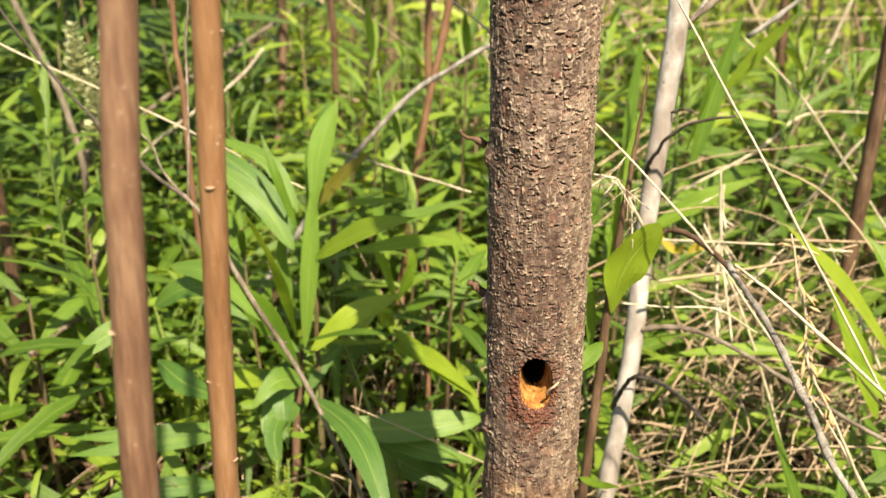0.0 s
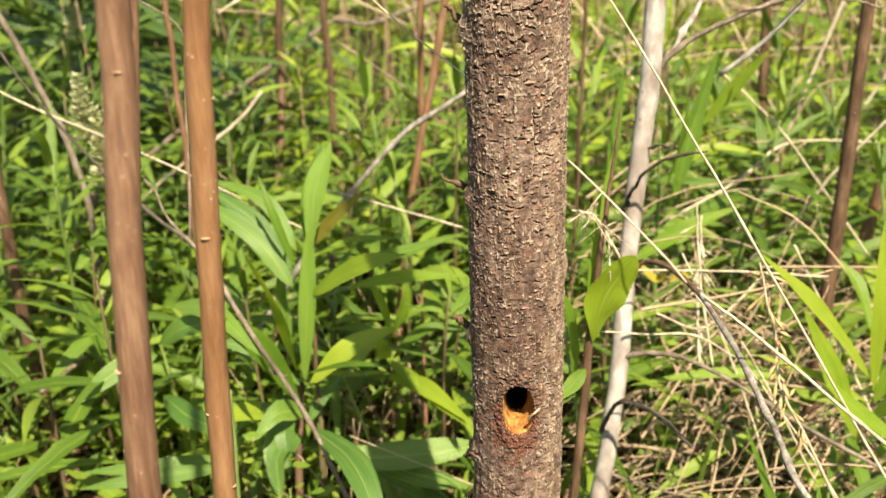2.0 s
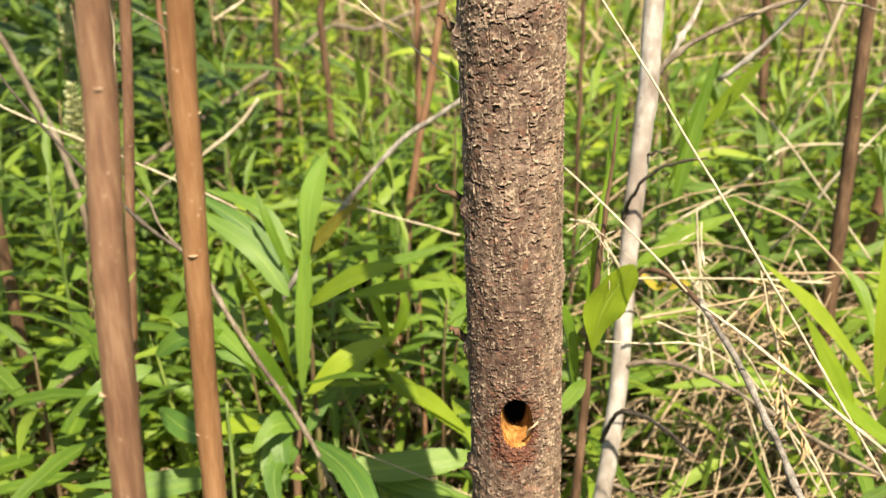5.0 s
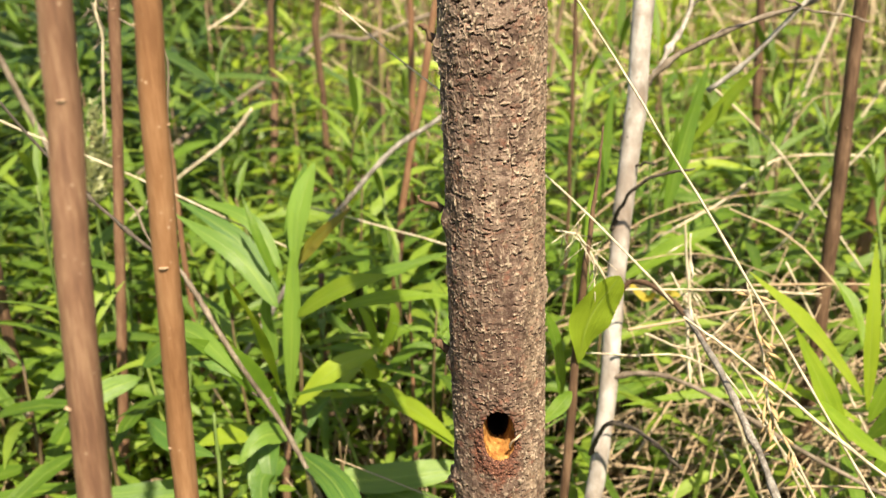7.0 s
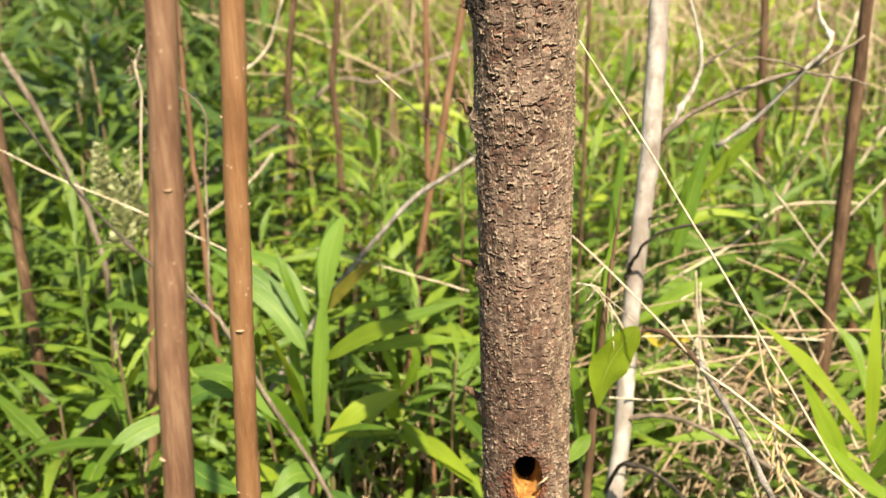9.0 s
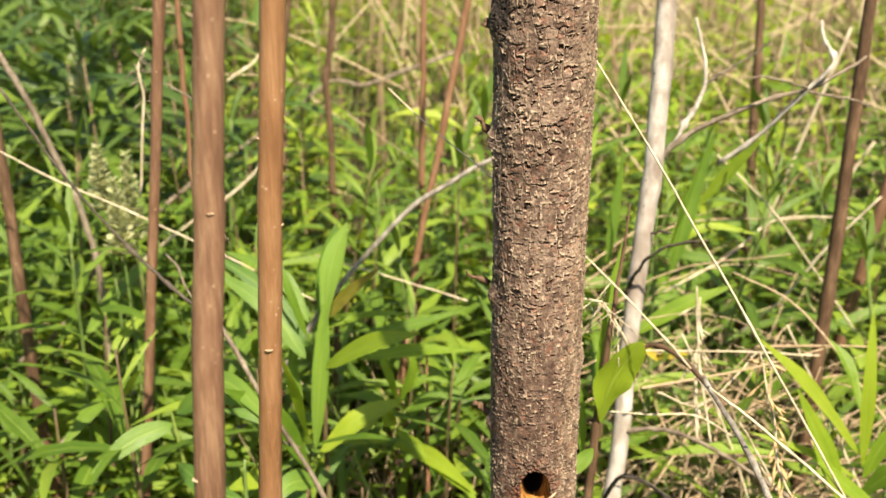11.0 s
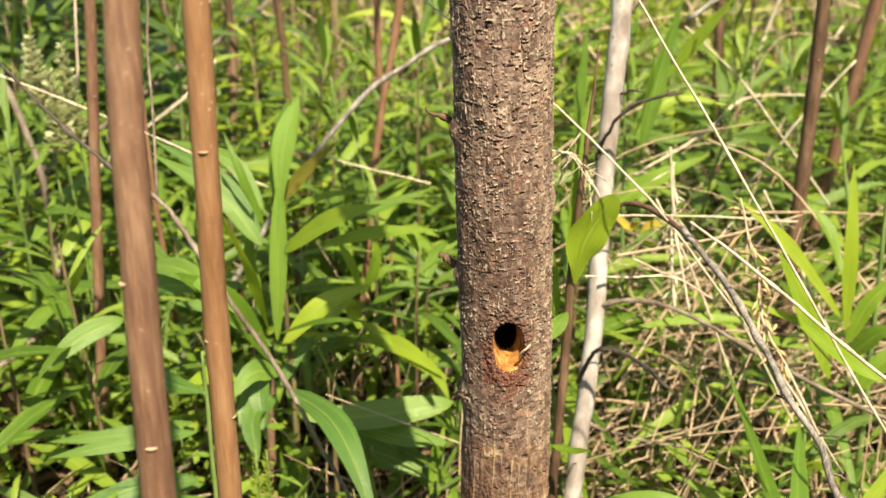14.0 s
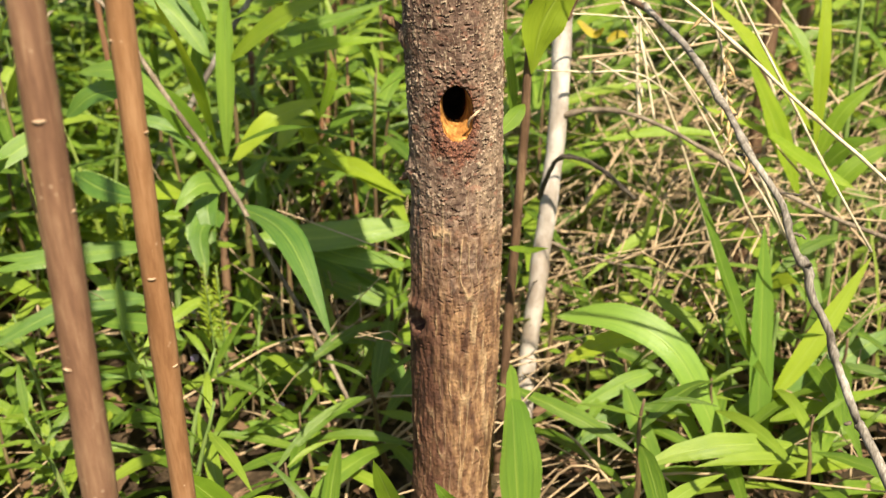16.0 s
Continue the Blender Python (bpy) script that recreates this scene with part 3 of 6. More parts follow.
        odd[i0:i1, :fine] = np.maximum(odd[i0:i1, :fine], np.clip(1.25 - (np.abs(du) / ln) ** 2.5 - (np.abs(dz) / th) ** 2, 0, 1))
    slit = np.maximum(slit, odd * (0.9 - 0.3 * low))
    # long pale ridges, wandering, on the low bark
    wander = U + 0.0030 * lattice(rng, 0.020, 0.030, U, Z) + 0.0010 * lattice(rng, 0.006, 0.012, U, Z)
    vein = np.clip(1 - np.abs(lattice(rng, 0.0075, 0.055, wander, Z)) / 0.15, 0, 1) * np.clip(0.5 + 1.2 * lattice(rng, 0.008, 0.022, U, Z), 0, 1) * low
    grain = lattice(rng, 0.0015, 0.0019, U, Z)
    h = 0.0010 * lattice(rng, 0.02, 0.05, U, Z) + 0.0005 * lattice(rng, 0.006, 0.02, U, Z) + (0.00028 + 0.00022 * flank) * grain
    h += big * 0.0009 * (tone - 0.45) + small * 0.0004 * (tone2 - 0.5)
    h += 0.0011 * lip + 0.0008 * edge - 0.0023 * slit + 0.0008 * bead - 0.0011 * crack + 0.0013 * vein
    h += low * (0.0007 * lattice(rng, 0.0032, 0.016, U, Z) + 0.0005 * lattice(rng, 0.0018, 0.006, U, Z))
    # knobs on the flanks where twigs were
    for kz, ka, kr, kh in ((0.700, -1.42, 0.011, 0.0050), (0.575, -1.50, 0.009, 0.0045), (0.462, -1.38, 0.012, 0.0045), (0.640, 1.45, 0.011, 0.0028), (0.835, -1.45, 0.011, 0.0055), (0.930, -1.3, 0.016, 0.006)):
        g = ((A - ka) * 0.041 / kr) ** 2 + ((Z - kz) / (kr * 1.2)) ** 2
        h += kh * np.exp(-1.8 * g)
    # the hollow side pit low on the flank, with a swollen rim
    pit = ((A + 1.06) * 0.041 / 0.0115) ** 2 + ((Z - 0.325) / 0.0115) ** 2 + 0.25 * lattice(rng, 0.005, 0.006, U, Z)
    h += 0.0030 * np.exp(-3.0 * (np.sqrt(np.abs(pit)) - 1.35) ** 2) * (Z > 0.300)
    sunk = np.clip((1.15 - pit) / 0.7, 0, 1)
    h -= 0.020 * sunk * sunk * (3 - 2 * sunk)
    # the bored hole: a tall oval mouth, a steep tunnel high in it and a smooth bowl below
    R = rad[:, None] + h
    X = ax[:, None] + R * np.sin(A)
    Y = ay[:, None] - R * np.cos(A)
    jag = 0.045 * lattice(rng, 0.004, 0.004, U, Z) + 0.035 * lattice(rng, 0.0015, 0.0015, U, Z)
    ex, ez = (X - HOLE.x) / 0.0130, (Z - HOLE.z) / 0.0228
    front = np.cos(A) > 0.2
    s = np.where(front, (np.abs(ex) ** 2.4 + np.abs(ez) ** 2.4) ** (1 / 2.4) + jag, 9.0)
    inner = np.where(front, (np.abs((X - HOLE.x + 0.0006) / 0.0103) ** 2.2 + np.abs((Z - HOLE.z - 0.0032) / 0.0182) ** 2.2) ** (1 / 2.2) + 0.3 * jag, 9.0)
    flat = ay[:, None] - 0.0365 - Y
    smooth = np.clip((1.04 - s) / 0.14, 0, 1)
    Y = Y + np.where(front, smooth * 0.8 * flat, 0)
    bowl = np.clip((1.75 - inner) / 0.80, 0, 1) * smooth
    deep = np.clip((1.06 - inner) / 0.42, 0, 1)
    deep = deep * deep * (3 - 2 * deep)
    Y = Y + 0.0030 * smooth + 0.0095 * bowl + 0.046 * deep
    Z2 = Z - 0.004 * deep * np.clip(-ez, 0, 1) + 0.003 * deep * np.clip(ez, 0, 1)
    Y = Y + 0.0014 * np.clip(1.35 - s, 0, 0.35) / 0.35 * (s >= 1.0)
    Y = Y + np.where((s < 1.6) & (s > 1.0), 0.0012 * lattice(rng, 0.0022, 0.0022, U, Z), 0)
    verts = np.stack([X, Y, Z2], -1).reshape(-1, 3).astype(np.float32)
    i = np.arange(rows - 1)[:, None] * cols
    j = np.arange(cols)[None, :]
    k = (j + 1) % cols
    quads = np.stack([i + j, i + k, i + cols + k, i + cols + j], -1).reshape(-1, 4).astype(np.int32)
    me = bpy.data.meshes.new("trunk")
    me.vertices.add(len(verts))
    me.vertices.foreach_set("co", verts.ravel())
    me.loops.add(quads.size)
    me.loops.foreach_set("vertex_index", quads.ravel())
    me.polygons.add(len(quads))
    me.polygons.foreach_set("loop_start", np.arange(0, quads.size, 4, dtype=np.int32))
    me.polygons.foreach_set("use_smooth", np.ones(len(quads), dtype=bool))
    for m in (TREE_BARK, BORED, HOLLOW_SHADE):
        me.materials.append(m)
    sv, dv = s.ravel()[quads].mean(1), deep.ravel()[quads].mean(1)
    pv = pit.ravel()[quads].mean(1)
    # deep hole and pit faces carry their shade as a near-black colour
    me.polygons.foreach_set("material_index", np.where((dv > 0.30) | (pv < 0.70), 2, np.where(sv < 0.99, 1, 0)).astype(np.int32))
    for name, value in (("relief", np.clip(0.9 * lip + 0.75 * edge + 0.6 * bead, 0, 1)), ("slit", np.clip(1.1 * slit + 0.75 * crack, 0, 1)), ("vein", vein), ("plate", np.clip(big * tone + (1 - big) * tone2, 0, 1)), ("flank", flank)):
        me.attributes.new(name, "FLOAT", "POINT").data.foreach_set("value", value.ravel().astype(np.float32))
    me.update(calc_edges=True)
    me.validate()
    t = thing("tree", (0.048, 0.775, 0), "young tree with cracked brown bark and a bored hole", "tree")
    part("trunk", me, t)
    return t


tree = bored_tree()


def stub(parent, pts, seed):
    return part("twig_stub", tube_mesh("twig_stub", pts, DARK_STALK, 10, 7, 0.12, seed, 0.0008, 2, 0.5), parent, "short dark broken twig stub")


stub(tree, [(0.031, 0.785, 0.704, 0.0030), (0.024, 0.785, 0.709, 0.002), (0.015, 0.783, 0.712, 0.0014), (0.012, 0.782, 0.718, 0.0009)], 1)
stub(tree, [(0.033, 0.785, 0.576, 0.0040), (0.023, 0.785, 0.585, 0.0026), (0.02, 0.784, 0.588, 0.0019), (0.017, 0.784, 0.586, 0.0014)], 2)
stub(tree, [(0.032, 0.785, 0.464, 0.0042), (0.03, 0.785, 0.454, 0.0029), (0.025, 0.784, 0.449, 0.002), (0.023, 0.784, 0.448, 0.0012)], 3)
stub(tree, [(0.033, 0.785, 0.836, 0.0030), (0.023, 0.785, 0.85, 0.002), (0.019, 0.784, 0.853, 0.0016)], 4)
stub(tree, [(0.034, 0.786, 0.930, 0.0040), (0.03, 0.785, 0.927, 0.0031), (0.028, 0.785, 0.932, 0.0022)], 5)


part("splinter", tube_mesh("splinter", [(0.089, 0.737, 0.524, 0.0007), (0.085, 0.733, 0.522, 0.0011), (0.081, 0.735, 0.517, 0.0011), (0.08, 0.739, 0.509, 0.0007)], SCAR, 10, 6, 0.15, 6, 0.0003), tree, "pale splinter on the rim of the hole")


# ---------- standing dead stalks ----------
def scar(parent, place, r, turn, size=1.0):
    """A pale half-moon ledge where a leaf stalk broke off."""
    bm = bmesh.new()
    bmesh.ops.create_uvsphere(bm, u_segments=10, v_segments=6, radius=1)
    for v in bm.verts:
        v.co.z = v.co.z * 0.5 - 0.25 * (1 - v.co.x * v.co.x)
        v.co = Vector((v.co.x * 0.0030, v.co.y * 0.0018, v.co.z * 0.0016)) * size * 0.85
    x, y, z = place
    bmesh.ops.transform(bm, matrix=pose(x + r * math.sin(turn), y - r * math.cos(turn), z, -18, 0, math.degrees(turn)), verts=bm.verts)
    me = bpy.data.meshes.new("leaf_scar")
    bm.to_mesh(me)
    bm.free()
    me.materials.append(SCAR)
    return part("leaf_scar", me, parent, "pale half-moon leaf scar")


def dead_stalk(pts, material, label, top=1.3, samples=40, sides=14, wobble=0.0006, seed=1, scars=(), knots=3, name="dead_stalk", group="standing dead stalks", lump=0.02):
    pts = to_ground(to_top(pts, top) if top else pts)
    t = thing(name, (pts[-1][0], pts[-1][1], 0), label, "dead stem", group)
    stem = part("stalk", tube_mesh("stalk", pts, material, samples, sides, lump, seed, wobble, knots, 0.10), t)
    s = spline(pts, 200)
    zs = np.random.default_rng(seed + 300)
    if not scars:
        scars = [(zs.uniform(0.15, min(0.85, pts[0][2] - 0.05)), zs.normal() * 0.8, 0.8) for _ in range(4)]
    for z, turn, size in scars:
        i = int(np.argmin(np.abs(s[:, 2] - z)))
        scar(stem, s[i, :3], s[i, 3] * 0.96, turn, size)
    return t


dead_stalk([(-0.118, 0.440, 0.960, 0.0079), (-0.124, 0.437, 0.876, 0.0081), (-0.134, 0.425, 0.728, 0.0086), (-0.149, 0.418, 0.440, 0.0092)], WORN_STALK, "thick worn brown dead stalk with pale leaf scars", seed=3, wobble=0.0004,
           scars=((0.886, 0.25, 0.9), (0.735, -0.9, 1.1), (0.645, 0.1, 1.3), (0.515, -0.5, 1.1), (0.60, 1.3, 0.8)))
dead_stalk([(-0.097, 0.510, 0.969, 0.0072), (-0.107, 0.510, 0.839, 0.0073), (-0.120, 0.518, 0.647, 0.0072), (-0.134, 0.530, 0.367, 0.0080)], BROWN_STALK, "smooth red-brown dead stalk with pale leaf scars", seed=4, wobble=0.0004,
           scars=((0.772, 0.1, 1.15), (0.905, -1.3, 0.9), (0.853, 1.5, 0.9), (0.655, -0.9, 0.9), (0.60, 1.2, 0.9), (0.510, 0.0, 1.1), (0.44, 1.0, 1.0)))
dead_stalk([(-0.345, 1.28, 1.05, 0.0085), (-0.390, 1.28, 0.70, 0.0072), (-0.442, 1.28, 0.30, 0.0072)], WORN_STALK, "slim brown dead stalk behind thicker ones", seed=5, scars=((0.80, 0.0, 1.0), (0.62, 0.6, 0.9), (0.50, -0.6, 0.9)))
dead_stalk([(-0.647, 1.4, 0.681, 0.0077), (-0.647, 1.4, 0.57, 0.0083), (-0.649, 1.4, 0.284, 0.0088), (-0.64, 1.4, 0.09, 0.0091)], DARK_STALK, "dark brown dead stalk leaning over", top=0.95, seed=6, scars=((0.50, 0.3, 1.0),))
dead_stalk([(0.54, 1.34, 0.845, 0.008), (0.533, 1.34, 0.548, 0.0093), (0.525, 1.34, 0.332, 0.0102)], DARK_STALK, "tall dark brown dead stalk", seed=7)
dead_stalk([(0.769, 1.75, 0.54, 0.0108), (0.73, 1.75, 0.308, 0.0113), (0.711, 1.75, 0.185, 0.0115)], WORN_STALK, "grey-brown dead stalk leaning", seed=8)
dead_stalk([(0.555, 1.9, 0.773, 0.0071), (0.564, 1.9, 0.37, 0.0098), (0.57, 1.9, 0.107, 0.0113)], DARK_STALK, "slim dark dead stalk among straw", seed=9)
dead_stalk([(0.017, 1.55, 0.827, 0.0058), (-0.027, 1.55, 0.616, 0.0056), (-0.06, 1.55, 0.46, 0.0058), (-0.082, 1.55, 0.294, 0.0079), (-0.131, 1.55, -0.017, 0.0088)], RED_STALK, "slender red-brown dead stalk leaning", seed=10, wobble=0.0015)
dead_stalk([(-0.055, 1.9, 0.784, 0.0055), (-0.066, 1.9, 0.439, 0.0064), (-0.093, 1.9, -0.246, 0.0089)], RED_STALK, "slender upright red-brown dead stalk", seed=11, wobble=0.0015)
dead_stalk([(0.209, 1.6, 0.825, 0.003), (0.205, 1.6, 0.651, 0.0031), (0.198, 1.6, 0.433, 0.0028)], DARK_STALK, "thin dark upright stalk", seed=13, wobble=0.002)
dead_stalk([(-0.252, 2.2, 0.767, 0.0065), (-0.272, 2.2, 0.604, 0.0072), (-0.27, 2.2, 0.404, 0.0074)], DARK_STALK, "slim grey-brown dead stalk further off", seed=14, wobble=0.003)
dead_stalk([(-0.36, 2.3, 0.758, 0.0068), (-0.387, 2.3, 0.613, 0.0069), (-0.394, 2.3, 0.433, 0.0084), (-0.406, 2.2, 0.249, 0.0089)], DARK_STALK, "slim dark dead stalk further off", seed=15, wobble=0.003)
dead_stalk([(-0.399, 1.5, 0.857, 0.0041), (-0.402, 1.5, 0.777, 0.0042), (-0.402, 1.5, 0.64, 0.0039), (-0.4, 1.5, 0.494, 0.0044)], RED_STALK, "slender forked brown dead stalk", seed=16, wobble=0.002)
dead_stalk([(-0.289, 1.5, 0.276, 0.0055), (-0.286, 1.5, 0.15, 0.0066), (-0.292, 1.5, 0.019, 0.0072)], DARK_STALK, "short dark dead stalk under leaves", top=None, seed=17)
dead_stalk([(-0.191, 1.5, 0.354, 0.0045), (-0.198, 1.5, 0.212, 0.0056), (-0.207, 1.5, 0.018, 0.0058)], DARK_STALK, "short dark dead stalk under leaves", top=None, seed=18)
dead_stalk([(-0.714, 1.6, 0.774, 0.0049), (-0.656, 1.6, 0.64, 0.005), (-0.603, 1.6, 0.444, 0.0052), (-0.602, 1.6, 0.191, 0.0069)], GREY_TWIG, "bent grey-brown dead stalk", top=None, seed=19, wobble=0.002)
dead_stalk([(-0.209, 1.25, 0.274, 0.0044), (-0.217, 1.2, 0.117, 0.0056), (-0.217, 1.15, -0.106, 0.0066)], DARK_STALK, "dark dead stalk low among leaves", top=None, seed=20)
dead_stalk([(-0.08, 1.5, 0.325, 0.0042), (-0.107, 1.5, 0.163, 0.0048), (-0.13, 1.5, -0.058, 0.0056)], RED_STALK, "red-brown dead stalk low among leaves", top=None, seed=21)


# ---------- the white sapling with its twigs ----------
def sapling():
    keep = [(0.272, 1.27, 1.15, 0.0095), (0.252, 1.208, 0.870, 0.0121), (0.2455, 1.187, 0.777, 0.0119), (0.2375, 1.166, 0.679, 0.0116), (0.2240, 1.144, 0.580, 0.0113), (0.2130, 1.121, 0.478, 0.0109), (0.2060, 1.100, 0.382, 0.0110), (0.1950, 1.082, 0.300, 0.0106), (0.1804, 1.062, 0.208, 0.0106), (0.1668, 1.0425, 0.119, 0.0108), (0.1589, 1.027, 0.048, 0.0110), (0.152, 1.015, -0.02, 0.0114)]
    t = thing("sapling", (0.152, 1.015, 0), "white-barked sapling with bare twigs leaning behind the tree", "sapling")
    part("stem", tube_mesh("stem", keep, WHITE_BARK, 70, 16, 0.015, 21, 0.0008, 7, 0.10), t)

    def twig(pts, mat, seed, wob=0.0012, label="", knots=4):
        return part("twig", tube_mesh("twig", pts, mat, 30, 7, 0.06, seed, wob, knots, 0.45), t, label)

    twig([(0.252, 1.173, 0.7105, 0.0034), (0.2657, 1.168, 0.729, 0.0033), (0.3036, 1.168, 0.7543, 0.003), (0.364, 1.178, 0.7767, 0.0026), (0.4186, 1.187, 0.7894, 0.0026), (0.4683, 1.207, 0.8069, 0.0023), (0.5004, 1.226, 0.8206, 0.0014)], GREY_TWIG, 1, label="long grey twig")
    twig([(0.2532, 1.173, 0.7097, 0.003), (0.2745, 1.182, 0.7427, 0.003), (0.3046, 1.211, 0.7902, 0.0027), (0.3027, 1.231, 0.8339, 0.002), (0.2949, 1.241, 0.8669, 0.0016)], PALE_TWIG, 2, label="pale grey twig")
    twig([(0.3051, 1.214, 0.7898, 0.0021), (0.3323, 1.233, 0.8025, 0.0014), (0.3751, 1.263, 0.817, 0.0011), (0.3984, 1.282, 0.8316, 0.0011)], BLACK_TWIG, 22, label="thin dark twig")
    twig([(0.3304, 1.224, 0.6887, 0.0032), (0.3731, 1.204, 0.7305, 0.0028), (0.4178, 1.185, 0.785, 0.0027), (0.4489, 1.185, 0.8219, 0.0027), (0.4421, 1.214, 0.8452, 0.0021), (0.4441, 1.233, 0.8627, 0.0017)], PALE_TWIG, 3, label="pale grey twig")
    twig([(0.4208, 1.185, 0.7898, 0.0017), (0.3984, 1.165, 0.8005, 0.0013), (0.3576, 1.146, 0.8122, 0.001), (0.3333, 1.136, 0.8122, 0.0007)], GREY_TWIG, 4)
    twig([(0.4208, 1.185, 0.7869, 0.0017), (0.4577, 1.185, 0.7801, 0.0014), (0.4975, 1.185, 0.7704, 0.001)], GREY_TWIG, 5)
    twig([(0.1965, 1.099, 0.3751, 0.0039), (0.2213, 1.088, 0.3875, 0.0029), (0.2586, 1.078, 0.3927, 0.0026), (0.3031, 1.047, 0.3864, 0.0025), (0.3735, 1.016, 0.3513, 0.0025), (0.4635, 0.9846, 0.3047, 0.0025), (0.5329, 0.9639, 0.2788, 0.0025), (0.6105, 0.9432, 0.2529, 0.0019)], GREY_TWIG, 6, label="long arching grey twig", knots=6)
    twig([(0.1822, 1.079, 0.2878, 0.0033), (0.1906, 1.048, 0.338, 0.0026), (0.2021, 1.027, 0.359, 0.0025), (0.2335, 1.006, 0.3569, 0.0025), (0.2732, 0.9852, 0.3244, 0.0019)], BLACK_TWIG, 7, label="short curled dark twig")
    twig([(0.2099, 1.137, 0.5493, 0.0027), (0.2159, 1.117, 0.5835, 0.002), (0.2381, 1.087, 0.6248, 0.0019), (0.2853, 1.057, 0.6459, 0.0012)], BLACK_TWIG, 8, label="curved dark twig")
    twig([(0.2321, 1.152, 0.617, 0.0017), (0.2454, 1.132, 0.6312, 0.0013), (0.2566, 1.122, 0.6322, 0.001)], BLACK_TWIG, 9)
    twig([(0.1900, 1.068, 0.2372, 0.002), (0.2600, 1.09, 0.1967, 0.0017), (0.3262, 1.1, 0.1743, 0.0014)], GREY_TWIG, 10)
    return t


sapling()


# ---------- loose and arching twigs ----------
def branch(name, pts, mat, label, seed=1, category="branch", samples=40, sides=8, wobble=0.0015, knots=6, group="", knot_size=0.4, extra=(), side=None):
    t = thing(name, pts[-1][:3], label, category, group)
    part("shaft", tube_mesh("shaft", pts, mat, samples, sides, 0.06, seed, wobble, knots, knot_size), t)
    for k, q in enumerate(extra):
        part("side_twig", tube_mesh("side_twig", q, side or mat, 14, 6, 0.06, seed + 50 + k, wobble * 0.5, 2, 0.3), t)
    return t


branch("arching_branch", to_ground([(0.248, 0.885, 0.56, 0.0023), (0.25, 0.868, 0.561, 0.0025), (0.258, 0.78, 0.558, 0.0026), (0.263, 0.73, 0.547, 0.0027), (0.273, 0.69, 0.527, 0.0026), (0.279, 0.65, 0.51, 0.0025), (0.3, 0.64, 0.476, 0.0027), (0.306, 0.63, 0.456, 0.0027), (0.31, 0.625, 0.443, 0.0029), (0.318, 0.62, 0.433, 0.0039), (0.323, 0.615, 0.413, 0.0031), (0.337, 0.605, 0.379, 0.0031), (0.34, 0.6, 0.363, 0.0029), (0.35, 0.59, 0.338, 0.0034), (0.357, 0.585, 0.316, 0.0032), (0.375, 0.57, 0.284, 0.0038)]), ARCH_TWIG,
       "pale grey bare branch arching over to a dark tip", 31, samples=64, wobble=0.0013, knots=14, knot_size=0.3,
       extra=([(0.3, 0.642, 0.483, 0.0008), (0.309, 0.642, 0.482, 0.0008), (0.316, 0.642, 0.481, 0.0006)], [(0.306, 0.631, 0.456, 0.0013), (0.313, 0.63, 0.455, 0.0011), (0.318, 0.63, 0.451, 0.0008)], [(0.277, 0.7, 0.523, 0.0013), (0.281, 0.7, 0.524, 0.0009)], [(0.278, 0.665, 0.505, 0.0013), (0.272, 0.665, 0.507, 0.0009)], [(0.316, 0.62, 0.433, 0.0016), (0.319, 0.615, 0.438, 0.0012)], [(0.352, 0.585, 0.317, 0.0015), (0.346, 0.58, 0.319, 0.0011)]), side=BLACK_TWIG)
part("dark_tip", tube_mesh("dark_tip", [(0.197, 0.985, 0.523, 0.0017), (0.2, 0.985, 0.532, 0.002), (0.205, 0.985, 0.545, 0.0023), (0.216, 0.98, 0.553, 0.0025), (0.234, 0.95, 0.556, 0.0027), (0.25, 0.867, 0.561, 0.0028), (0.257, 0.835, 0.555, 0.002)], DARK_STALK, 30, 8, 0.06, 72, 0.0008, 5, 0.3), bpy.data.objects["arching_branch"], "dark curled tip of the branch")
branch("leaning_twig", [(-0.3, 1.085, 0.554, 0.0017), (-0.288, 1.08, 0.547, 0.0023), (-0.265, 1.07, 0.519, 0.0027), (-0.233, 1.05, 0.466, 0.003), (-0.17, 1.045, 0.345, 0.0028), (-0.133, 1.02, 0.27, 0.0028), (-0.1, 1, 0.204, 0.0025), (-0.074, 0.98, 0.155, 0.0026), (-0.049, 0.96, 0.093, 0.0023), (-0.031, 0.94, 0.031, 0.0023), (-0.011, 0.92, -0.029, 0.0023)], GREY_TWIG,
       "thin grey-brown twig with a dark forked tip leaning through the leaves", 32, samples=64, wobble=0.0009, knots=10, knot_size=0.3,
       extra=([(-0.351, 1.14, 0.604, 0.001), (-0.332, 1.12, 0.594, 0.0014), (-0.317, 1.1, 0.57, 0.0013), (-0.288, 1.08, 0.547, 0.0017)], [(-0.347, 1.2, 0.801, 0.001), (-0.311, 1.2, 0.777, 0.0014), (-0.294, 1.19, 0.75, 0.0014), (-0.298, 1.17, 0.693, 0.0014), (-0.294, 1.14, 0.631, 0.0014), (-0.288, 1.08, 0.547, 0.0017)], [(-0.199, 1.05, 0.391, 0.0018), (-0.207, 1.05, 0.397, 0.0012)], [(-0.194, 1.05, 0.383, 0.0015), (-0.186, 1.05, 0.39, 0.0009)]))
dark_tip = bpy.data.objects["leaning_twig"]
part("dark_tip", tube_mesh("dark_tip", [(-0.541, 1.12, 0.847, 0.0013), (-0.509, 1.12, 0.804, 0.0016), (-0.452, 1.11, 0.715, 0.0016), (-0.375, 1.1, 0.619, 0.002), (-0.328, 1.09, 0.575, 0.0023), (-0.287, 1.08, 0.545, 0.0027)], BLACK_TWIG, 40, 7, 0.08, 71, 0.001, 6, 0.5), dark_tip, "dark thin tip of the twig")
